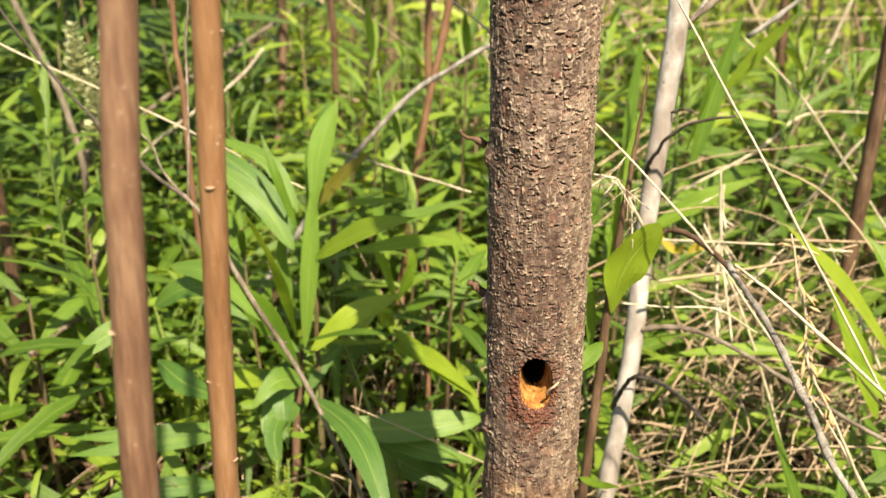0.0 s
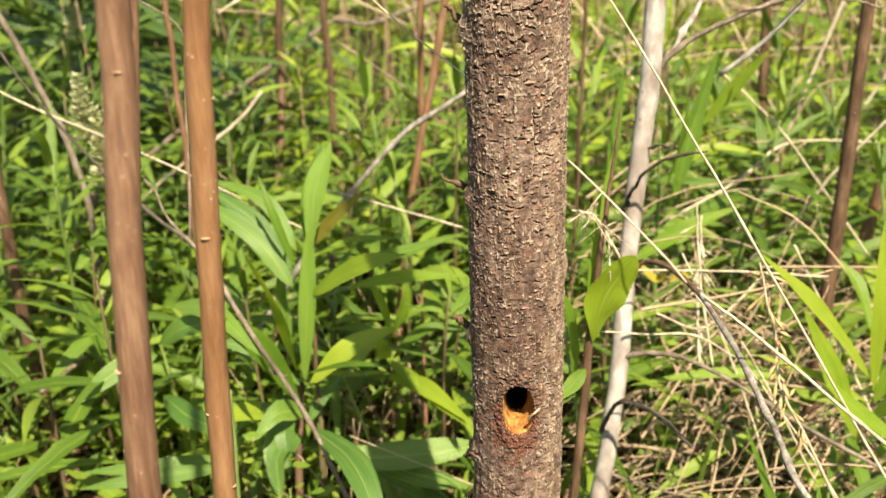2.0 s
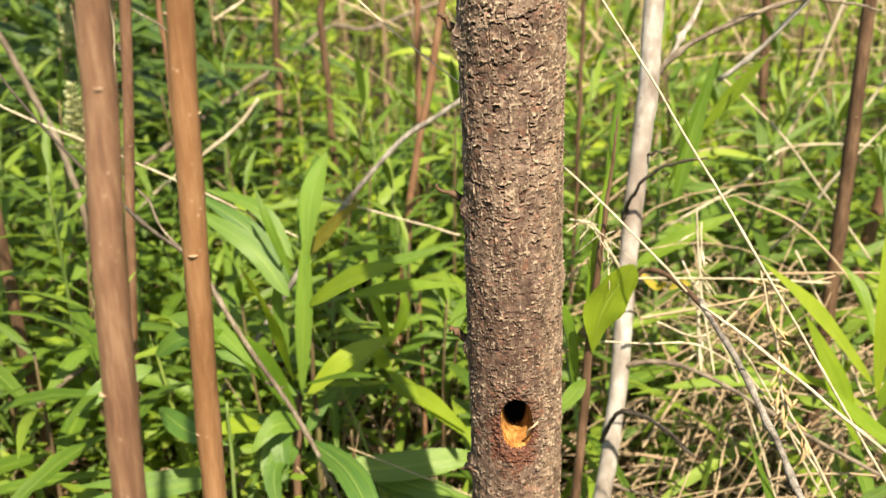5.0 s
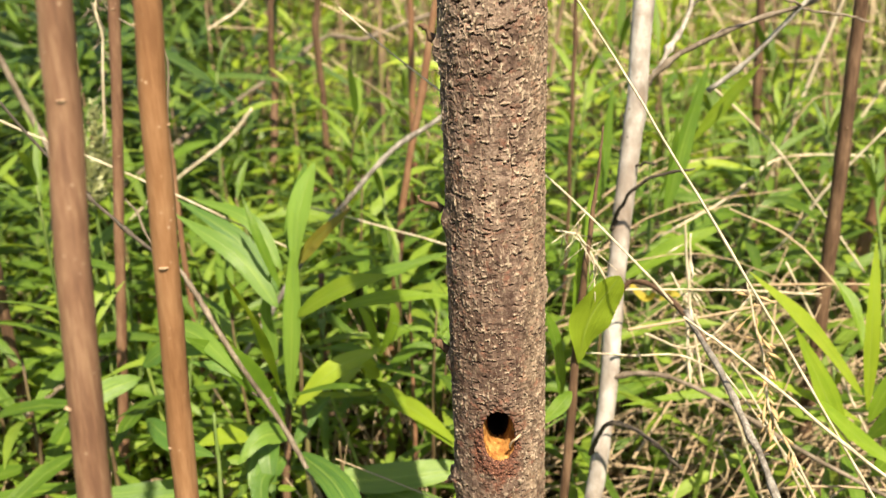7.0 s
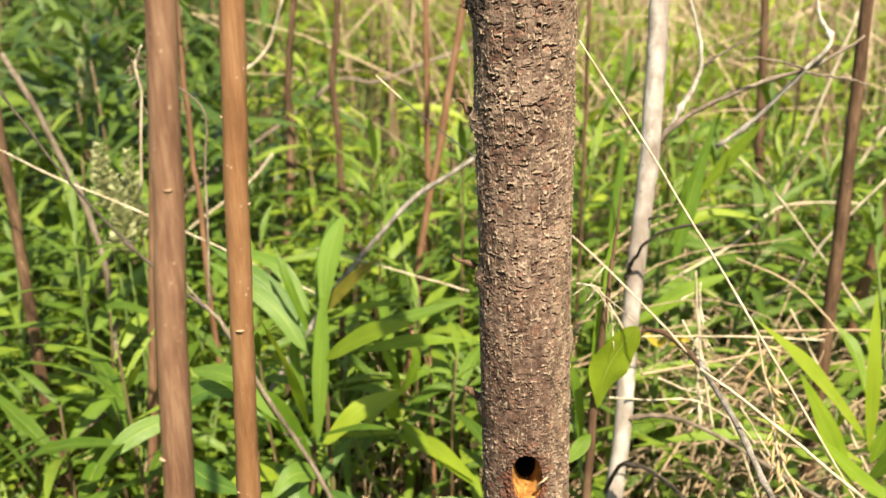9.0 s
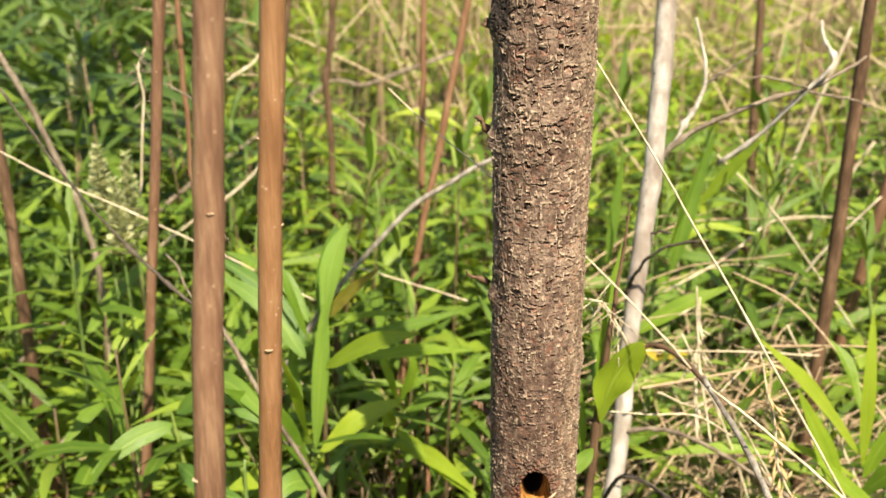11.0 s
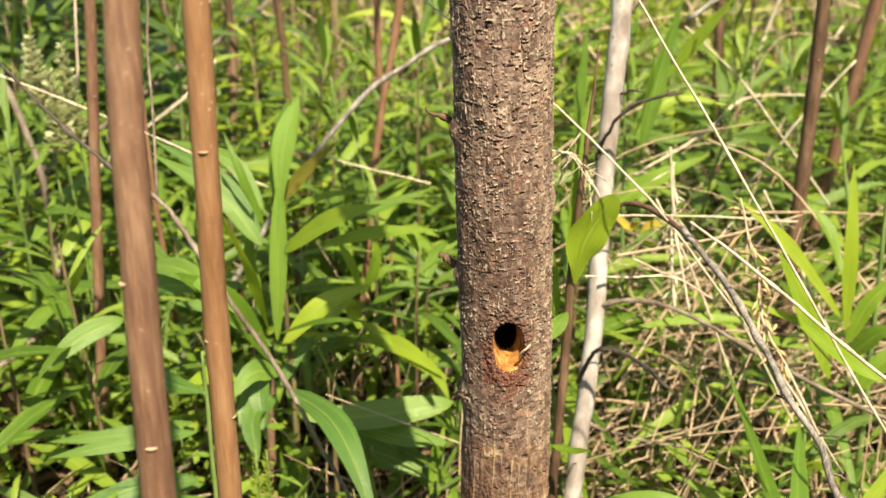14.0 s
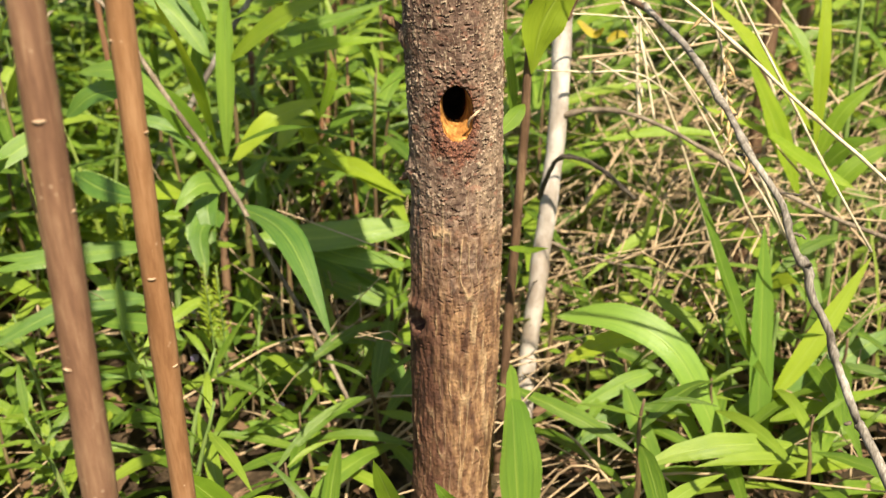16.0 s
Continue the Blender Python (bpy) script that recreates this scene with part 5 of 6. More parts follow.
p6 = herb((0.405, 0.900, -0.01), (0.413, 0.905, 0.22), "bright green herb with tall broad pointed leaves", 0.005, seed=6, mat=GREEN_STALK)
for pts, w, kw in (
    ([(0.406, 0.885, -0.027), (0.399, 0.9, 0.151), (0.397, 0.93, 0.312)], 0.0279, dict(material=FRESH_LEAF, face=(0.1, -1, 0.25), peak=0.55, fold=0.3, wave=0.05)),
    ([(0.389, 0.9, 0.164), (0.368, 0.92, 0.233), (0.318, 0.95, 0.379)], 0.0194, dict(face=(0.6, -1, 0.3))),
    ([(0.416, 0.9, 0.114), (0.466, 0.92, 0.178), (0.526, 0.95, 0.257)], 0.0239, dict(material=LIME_LEAF, face=(-0.4, -1, 0.4), fold=0.35)),
    ([(0.189, 0.98, 0.186), (0.256, 0.95, 0.196), (0.31, 0.92, 0.168), (0.345, 0.89, 0.1), (0.37, 0.87, 0.025)], 0.0399, dict(material=FRESH_LEAF, face=(0.25, -0.8, 0.7), peak=0.45)),
    ([(0.2, 0.98, 0.125), (0.256, 0.97, 0.158), (0.311, 0.96, 0.153)], 0.0216, dict(face=(0.1, -0.8, 0.8))),
    ([(0.252, 0.9, 0.144), (0.272, 0.88, 0.083), (0.303, 0.86, 0.011)], 0.0263, dict(material=TEAL_LEAF, face=(0.2, -1, 0.3))),
    ([(0.302, 0.92, 0.131), (0.331, 0.9, 0.075), (0.363, 0.88, 0.004)], 0.0168, dict(material=TEAL_LEAF, face=(0.3, -1, 0.4))),
    ([(0.296, 0.93, 0.14), (0.245, 0.91, 0.134), (0.186, 0.89, 0.112)], 0.0192, dict(material=TEAL_LEAF, face=(0, -0.8, 0.8))),
    ([(0.293, 0.95, 0.1), (0.242, 0.92, 0.086), (0.179, 0.9, 0.051)], 0.0228, dict(material=TEAL_LEAF, face=(0, -0.7, 0.9))),
    ([(0.43, 0.92, 0.08), (0.495, 0.94, 0.124), (0.587, 0.97, 0.155)], 0.0349, dict(material=TEAL_LEAF, face=(0, -0.8, 0.8))),
    ([(0.415, 0.9, 0.084), (0.471, 0.89, 0.11), (0.539, 0.88, 0.133)], 0.0166, dict(face=(0, -0.7, 1))),
    ([(0.426, 0.9, 0.041), (0.48, 0.91, 0.053), (0.554, 0.92, 0.064)], 0.0395, dict(material=TEAL_LEAF, face=(0, -0.8, 0.8))),
    ([(0.395, 0.88, 0.019), (0.456, 0.86, 0.052), (0.52, 0.84, 0.067)], 0.0225, dict(face=(0, -0.7, 1))),
    ([(0.455, 0.86, 0.06), (0.494, 0.86, 0.089), (0.528, 0.86, 0.128)], 0.0096, dict(face=(0, -0.6, 1))),
    ([(0.392, 0.88, 0.003), (0.316, 0.87, 0.041), (0.232, 0.86, 0.047)], 0.0184, dict(face=(0.1, -0.7, 1))),
):
    leaf(p6, pts, w, seed=int(w * 9999) + len(pts), **kw)

p7 = herb((0.56, 1.12, -0.01), (0.55, 1.12, 0.50), "green herb with tall yellow-green blades", 0.005, seed=7, mat=GREEN_STALK)
for pts, w, kw in (
    ([(0.51, 1.1, 0.326), (0.504, 1.1, 0.443), (0.506, 1.12, 0.536)], 0.020, dict(material=LIME_LEAF, face=(0.2, -1, 0.2))),
    ([(0.503, 1.1, 0.346), (0.427, 1.08, 0.447), (0.349, 1.06, 0.527)], 0.022, dict(face=(0.4, -0.8, 0.8))),
    ([(0.489, 1.08, 0.274), (0.447, 1.07, 0.369), (0.404, 1.06, 0.458)], 0.032, dict(face=(0.5, -0.9, 0.4))),
    ([(0.506, 1.1, 0.31), (0.434, 1.08, 0.359), (0.351, 1.06, 0.401)], 0.014, dict(face=(0, -0.6, 1))),
    ([(0.52, 1.15, 0.378), (0.508, 1.18, 0.428), (0.486, 1.2, 0.459)], 0.022, dict(face=(0.6, -0.8, 0.6))),
    ([(0.513, 1.1, 0.31), (0.535, 1.1, 0.365), (0.572, 1.1, 0.403)], 0.020, dict(face=(0, -0.8, 0.8))),
    ([(0.512, 1.1, 0.286), (0.538, 1.08, 0.33), (0.562, 1.06, 0.349)], 0.024, dict(face=(0, -0.6, 1))),
    ([(0.413, 1.1, 0.344), (0.322, 1.1, 0.354), (0.218, 1.1, 0.34)], 0.016, dict(face=(0, -0.4, 1))),
    ([(0.433, 1.08, 0.363), (0.476, 1, 0.341), (0.505, 0.97, 0.33)], 0.018, dict(face=(0, -0.7, 1))),
    ([(0.483, 1, 0.301), (0.516, 1, 0.342), (0.556, 1, 0.368)], 0.022, dict(face=(0, -0.7, 1))),
):
    leaf(p7, pts, w, seed=int(w * 9999) + len(pts), **kw)

p8 = herb((0.30, 1.42, -0.01), (0.30, 1.44, 0.56), "green herb with upright leaves behind the white sapling", 0.004, seed=8, mat=GREEN_STALK)
for pts, w, kw in (
    ([(0.311, 1.38, 0.473), (0.338, 1.4, 0.577), (0.372, 1.42, 0.683)], 0.026, dict(face=(0.3, -1, 0.2))),
    ([(0.302, 1.38, 0.499), (0.315, 1.36, 0.573), (0.319, 1.35, 0.633)], 0.022, dict(face=(0.9, -0.6, 0.2))),
    ([(0.35, 1.4, 0.577), (0.391, 1.38, 0.639), (0.425, 1.36, 0.689)], 0.018, dict(face=(0, -0.8, 0.7))),
    ([(0.223, 1.4, 0.485), (0.234, 1.42, 0.565), (0.246, 1.44, 0.653)], 0.016, dict(face=(0.2, -1, 0.2))),
    ([(0.244, 1.3, 0.417), (0.313, 1.3, 0.462), (0.388, 1.3, 0.495)], 0.024, dict(face=(0, -0.7, 0.9))),
    ([(0.305, 1.4, 0.51), (0.368, 1.4, 0.544), (0.441, 1.4, 0.532)], 0.016, dict(face=(0, -0.6, 1))),
):
    leaf(p8, pts, w, seed=int(w * 9999) + len(pts), **kw)

p9 = herb((0.118, 0.752, -0.01), (0.119, 0.748, 0.07), "fresh green shoot at the foot of the tree", 0.004, seed=9, mat=GREEN_STALK)
for pts, w, kw in (
    ([(0.12, 0.7505, 0.03763), (0.1189, 0.7561, 0.14), (0.1144, 0.7617, 0.2694)], 0.022, dict(material=FRESH_LEAF, face=(0.3, -1, 0.2), peak=0.5, fold=0.3, sharp=0.4)),
    ([(0.1222, 0.7482, 0.03987), (0.1177, 0.7505, 0.1456), (0.1144, 0.755, 0.2367)], 0.044, dict(material=FRESH_LEAF, face=(0.5, -1, 0.2), peak=0.5, fold=0.45, sharp=0.35, label="broad leaf with a torn tip")),
    ([(0.013, 0.66, 0.177), (0.001, 0.65, 0.218), (-0.01, 0.64, 0.265)], 0.022, dict(face=(-0.3, -1, 0.4))),
    ([(0.063, 0.67, 0.184), (0.048, 0.66, 0.206), (0.039, 0.66, 0.222)], 0.010, dict(face=(0, -1, 0.5))),
):
    leaf(p9, pts, w, seed=int(w * 9999) + len(pts), **kw)

p10 = herb((-0.16, 0.62, -0.01), (-0.155, 0.62, 0.13), "fresh green shoot beside the brown stalks", 0.004, seed=10, mat=GREEN_STALK)
leaf(p10, [(-0.115, 0.63, 0.214), (-0.141, 0.62, 0.257), (-0.161, 0.61, 0.29)], 0.022, (0.2, -1, 0.5), seed=3)
leaf(p10, [(-0.136, 0.63, 0.197), (-0.109, 0.63, 0.231), (-0.085, 0.63, 0.241)], 0.018, (0.2, -1, 0.5), seed=4)


leaf(p8, [(0.234, 1.15, 0.476), (0.251, 1.14, 0.462), (0.261, 1.13, 0.472)], 0.009, (0.1, -1, 0.4), YELLOW_LEAF, sharp=0.6, seed=5, label="small yellowed leaf")
leaf(p8, [(0.274, 1.18, 0.44), (0.288, 1.18, 0.449), (0.3, 1.18, 0.445)], 0.010, (0.1, -1, 0.4), YELLOW_LEAF, seed=6, label="small yellowed leaf")


def violet(place, seed):
    """A tiny violet blossom on a thread of a stalk."""
    rng = np.random.default_rng(seed)
    x, y, z = place
    t = thing("violet_flower", (x, y, 0), "tiny pale violet flower on a thin stalk", "flower", "violet flowers")
    part("stalk", tube_mesh("stalk", [(x, y, z, 0.0006), (x + 0.004, y, z * 0.5, 0.0008), (x, y, -0.01, 0.001)], GREEN_STALK, 8, 5, 0.02, seed), t)
    for k in range(5):
        a = 1.257 * k + rng.uniform(0, 0.4)
        d = np.array((math.cos(a), -0.35, math.sin(a)))
        line = np.array((x, y, z)) + d * np.linspace(0, 1, 5)[:, None] * 0.0062
        v, f, uv = leaf_arrays(line, lance(5, 0.0052, 0.6, 0.6), (0, -1, 0.3), 0.15, 0.0)
        part("petal", mesh_of("petal", v, f, VIOLET, uv), t)


for i, q in enumerate(([(-0.087, 1.18, 0.185)], [(-0.138, 1.02, 0.06)], [(-0.261, 1.15, 0.052)], [(-0.226, 1.03, 0.194)])):
    violet(q[0], 80 + i)


def feathery_weed(place, height, seed):
    """A low upright weed set all round with tiny yellow-green leaflets."""
    rng = np.random.default_rng(seed)
    x, y, z = place
    t = thing("feathery_weed", (x, y, 0), "yellow-green feathery weed with tiny crowded leaflets", "plant", "feathery weeds")
    part("stalk", tube_mesh("stalk", [(x + 0.006, y, z, 0.0008), (x + 0.003, y, z * 0.5, 0.0014), (x, y, -0.02, 0.002)], GREEN_STALK, 8, 5, 0.02, seed), t)
    for k in range(70):
        f = (k + 0.5) / 70
        a = 2.4 * k
        d = np.array((math.cos(a), math.sin(a), 0.9))
        ln = rng.uniform(0.006, 0.011) * (0.4 + f)
        line = np.array((x + 0.006 * (1 - f), y, z - height * f)) + d * np.linspace(0, 1, 4)[:, None] * ln
        v, fc, uv = leaf_arrays(line, lance(4, ln * 0.24, 0.5), np.array((0, -0.4, 1.0)) + rng.normal(size=3) * 0.3, 0.2, 0.0)
        part("leaflet", mesh_of("leaflet", v, fc, LIME_LEAF, uv), t)


for i, q in enumerate(([(-0.205, 1, 0.266)], [(-0.325, 1.15, 0.291)], [(-0.196, 1.02, 0.253)])):
    feathery_weed(q[0], 0.10, 90 + i)


# ---------- leafy herbs all round, near ones leaf by leaf ----------
def herb_leaves(rng, height, count, length, droop, crown=True):
    """Leaves of one herb round a stalk of that height: lists of (middle line, half widths, facing)."""
    out = []
    turn = rng.uniform(0, 6.28)
    for k in range(count):
        f = (k + 0.5) / count
        z = height * (0.16 + 0.84 * f ** 0.85)
        turn += 2.4 + rng.normal() * 0.25
        ln = length * (0.75 + 0.5 * math.sin(math.pi * min(f + 0.15, 1.0))) * rng.uniform(0.75, 1.15)
        if crown and f > 0.8:
            ln *= 0.8
        rise = (0.1 + 1.15 * f ** 2) * (1 - 0.5 * droop) + rng.normal() * 0.18
        d = np.array((math.cos(turn), math.sin(turn), 0.0))
        s = np.linspace(0, 1, 6)[:, None]
        bend = rng.uniform(0.2, 0.75) * (1.1 - 0.6 * f)
        line = d * (s * ln * math.cos(min(rise, 1.3))) + np.array((0, 0, 1.0)) * (s * ln * math.sin(rise) - bend * ln * s ** 2)
        line = line + np.array((0, 0, z))
        w = ln * rng.uniform(0.080, 0.125)
        face = np.array((0, 0, 1.0)) * math.cos(rise) - d * math.sin(rise) + rng.normal(size=3) * 0.25
        out.append((line, lance(6, w, 0.42), face))
    return out


def herb_template(seed, height, count, length, droop):
    rng = np.random.default_rng(seed)
    t = thing("meadow_herb", (0, 0, 0), "green meadow herb with narrow pointed leaves", "plant", "meadow herbs")
    lean = rng.normal(size=2) * 0.03
    part("stalk", tube_mesh("stalk", [(lean[0], lean[1], height, 0.0014), (lean[0] * 0.3, lean[1] * 0.3, height * 0.5, 0.0026), (0, 0, -0.03, 0.0034)], HERB_STALK if seed % 2 else GREEN_STALK, 10, 6, 0.03, seed, 0.002, 2, 0.2), t)
    for k, (line, half, face) in enumerate(herb_leaves(rng, height, count, length, droop)):
        zf = np.clip(line[:, 2] / height, 0, 1)
        line[:, 0] += lean[0] * zf[0] ** 1.7
        line[:, 1] += lean[1] * zf[0] ** 1.7
        v, f, uv = leaf_arrays(line, half, face, 0.22, 0.15, k)
        part("leaf", mesh_of("leaf", v, f, HERB_LEAF, uv), t)
    return t


def clear_of(x, y):
    """Whether a herb may stand there: off the tree, the sapling and the stalks, and out of the camera's way."""
    for cx, cy, r in ((0.05, 0.775, 0.10), (0.12, 0.86, 0.08), (0.2, 1.0, 0.09), (-0.175, 1.14, 0.07)):
        if (x - cx) ** 2 + (y - cy) ** 2 < r * r:
            return False
    return y > 0.86 and abs(x - 0.05) > 0.12 or y > 1.1


rng = np.random.default_rng(5)
templates = [herb_template(40 + i, h, c, l, d) for i, (h, c, l, d) in enumerate(((0.34, 15, 0.17, 0.6), (0.42, 18, 0.18, 0.4), (0.48, 20, 0.18, 0.3), (0.30, 14, 0.18, 0.7), (0.46, 18, 0.16, 0.1), (0.54, 22, 0.17, 0.2), (0.20, 12, 0.14, 0.6), (0.16, 10, 0.15, 0.8)))]
spots = []
for _ in range(4000):
    y = rng.uniform(0.86, 2.3)
    x = rng.uniform(-0.62, 0.62) * (y + 0.25)
    dry = x > 0.25 and 1.08 < y < 1.85 and rng.uniform() < 0.78
    dry = dry or (-0.36 < x < 0.05 and y < 1.35 and rng.uniform() < 0.8) or (0.08 < x < 0.34 and y < 1.3 and rng.uniform() < 0.8)
    dry = dry or (x < -0.2 and y < 1.3 and rng.uniform() < 0.8)
    dry = dry or (x < -0.24 * y and y > 1.45 and rng.uniform() < 0.6)
    if clear_of(x, y) and not dry and all((x - a) ** 2 + (y - b) ** 2 > 0.095 ** 2 for a, b in spots):
        spots.append((x, y))
    if len(spots) >= 165:
        break
spots += [(0.24, 0.80), (0.36, 0.88), (0.42, 0.80), (0.47, 1.0), (0.22, 0.70), (-0.16, 1.02), (-0.02, 1.05), (0.18, 1.06)]
for _ in range(900):
    x, y = rng.uniform(-0.52, 0.0), rng.uniform(0.62, 1.02)
    if y > 0.62 - 0.5 * x and all((x - a) ** 2 + (y - b) ** 2 > 0.095 ** 2 for a, b in spots + [(0.06, 0.775), (-0.17, 0.62)]):
        spots.append((x, y))
for _ in range(400):
    x, y = rng.uniform(0.20, 0.62), rng.uniform(0.74, 1.15)
    if y > 0.62 + 0.5 * x and all((x - a) ** 2 + (y - b) ** 2 > 0.10 ** 2 for a, b in spots):
        spots.append((x, y))
for i, (x, y) in enumerate(spots):
    pick = (6, 7, 7, 6) if y < 1.12 else (0, 3, 6, 1) if y < 1.4 else (0, 1, 2, 3, 4, 5)
    t = templates[pick[int(rng.integers(0, len(pick)))]]
    m = pose(x, y, 0, rng.normal() * 4, rng.normal() * 4, rng.uniform(0, 360))
    c = copy_thing(t, m)
    c.scale = (rng.uniform(0.85, 1.2),) * 3
for i, t in enumerate(templates):
    t.location = (-1.5 + 0.22 * i, 2.5 + 0.05 * i, 0)


class Mass:
    """Collects many small pieces, all of four-cornered faces, into one mesh."""

    def __init__(self):
        self.v, self.f, self.uv, self.n = [], [], [], 0

    def add(self, v, f, uv=None):
        f = f if isinstance(f, np.ndarray) else np.array([g for g in f if len(g) == 4])
        self.v.append(v)
        self.f.append(f + self.n)
        self.uv.append(uv if uv is not None else np.full((len(v), 2), 0.2))
        self.n += len(v)

    def joined(self):
        return np.vstack(self.v), np.vstack(self.f), np.vstack(self.uv)

    def build(self, name, material):
        v, f, uv = self.joined()
        f = f.astype(np.int32)
        me = bpy.data.meshes.new(name)
        me.vertices.add(len(v))
        me.vertices.foreach_set("co", v.astype(np.float32).ravel())
        me.loops.add(f.size)
        me.loops.foreach_set("vertex_index", f.ravel())
        me.polygons.add(len(f))
        me.polygons.foreach_set("loop_start", np.arange(0, f.size, 4, dtype=np.int32))
        me.polygons.foreach_set("use_smooth", np.ones(len(f), dtype=bool))
        me.uv_layers.new(name="UVMap").data.foreach_set("uv", uv.astype(np.float32)[f.ravel()].ravel())
        me.materials.append(material)
        me.update(calc_edges=True)
        return me


def set_out(v, x, y, turn, size, lean=(0.0, 0.0)):
    """Points of a plant turned, sized, leant and set at its place on the ground."""
    c, k = math.cos(turn) * size, math.sin(turn) * size
    z = v[:, 2] * size
    return np.stack([x + v[:, 0] * c - v[:, 1] * k + lean[0] * z, y + v[:, 0] * k + v[:, 1] * c + lean[1] * z, z], 1)


def plant_kinds(seed, count, low, high, least, most, length, step, wide=1.0):
    """A stock of herb crowns, each as points, faces and texture places."""
    rng = np.random.default_rng(seed)
    kinds = []
    for _ in range(count):
        m = Mass()
        h = rng.uniform(low, high)
        for k, (line, half, face) in enumerate(herb_leaves(rng, h, int(rng.integers(least, most)), rng.uniform(*length), rng.uniform(0.0, 0.6))):
            m.add(*leaf_arrays(line[::step], half[::step] * wide, face, 0.22, 0.1, k))
        kinds.append((h, *m.joined()))
    return kinds


def scatter(rng, n, y0, y1, half=0.62):
    """Places spread evenly over the wedge of ground from y0 to y1."""
    out = []
    while len(out) < n:
        y = math.sqrt(rng.uniform(y0 * y0, y1 * y1))
        out.append((rng.uniform(-half, half) * (y + 0.4), y))
    return out


def far_herbs():
    rng = np.random.default_rng(77)
    leaves, stalks, shady = Mass(), Mass(), Mass()
    close, remote = plant_kinds(71, 36, 0.34, 0.66, 13, 21, (0.14, 0.22), 1), plant_kinds(72, 36, 0.34, 0.66, 13, 21, (0.14, 0.22), 2, 1.1)
    for x, y in scatter(rng, 1500, 2.15, 10.0):
        if noise.noise((x * 0.7, y * 0.7, 9.0)) + rng.normal() * 0.25 < -0.28:
            continue
        # herbs at far left take the leaf with shade in its colour
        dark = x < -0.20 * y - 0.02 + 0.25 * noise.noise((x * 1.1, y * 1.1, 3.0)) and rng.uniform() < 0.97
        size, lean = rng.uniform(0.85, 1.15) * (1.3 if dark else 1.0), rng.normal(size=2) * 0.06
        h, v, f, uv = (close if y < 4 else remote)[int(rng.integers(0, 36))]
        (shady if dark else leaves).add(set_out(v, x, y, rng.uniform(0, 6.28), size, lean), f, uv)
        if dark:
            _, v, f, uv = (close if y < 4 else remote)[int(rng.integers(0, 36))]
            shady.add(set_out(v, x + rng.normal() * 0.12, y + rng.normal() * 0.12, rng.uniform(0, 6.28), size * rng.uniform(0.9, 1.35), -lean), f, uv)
        v, f = tube_arrays(np.linspace((x, y, -0.02), (x + lean[0] * h * size, y + lean[1] * h * size, h * size), 4), [0.003, 0.003, 0.0025, 0.001], 4)
        stalks.add(v, f)
    # the same meadow going on round the camera and to the sides
    wide = np.random.default_rng(78)
    round_about = plant_kinds(73, 24, 0.28, 0.55, 8, 12, (0.16, 0.24), 2, 1.2)
    for _ in range(5200):
        x, y = wide.uniform(-6.0, 6.0), wide.uniform(-5.0, 9.0)
        if (abs(x) < 0.66 * (y + 0.4) and y > 0) or (x - 0.03) ** 2 + (y + 0.05) ** 2 < 0.5 ** 2:
            continue
        h, v, f, uv = round_about[int(wide.integers(0, 24))]
        leaves.add(set_out(v, x, y, wide.uniform(0, 6.28), wide.uniform(0.85, 1.15)), f, uv)
    t = thing("meadow_growth", (0, 5, 0), "dense meadow of green narrow-leaved herbs", "meadow plants", "", "stuff")
    part("leaves", leaves.build("leaves", LEAF_MASS), t, "", "stuff")
    part("dark_leaves", shady.build("dark_leaves", SHADE_MASS), t, "leaves coloured dark for shade", "stuff")
    part("stalks", stalks.build("stalks", BROWN_MASS), t, "", "stuff")


far_herbs()


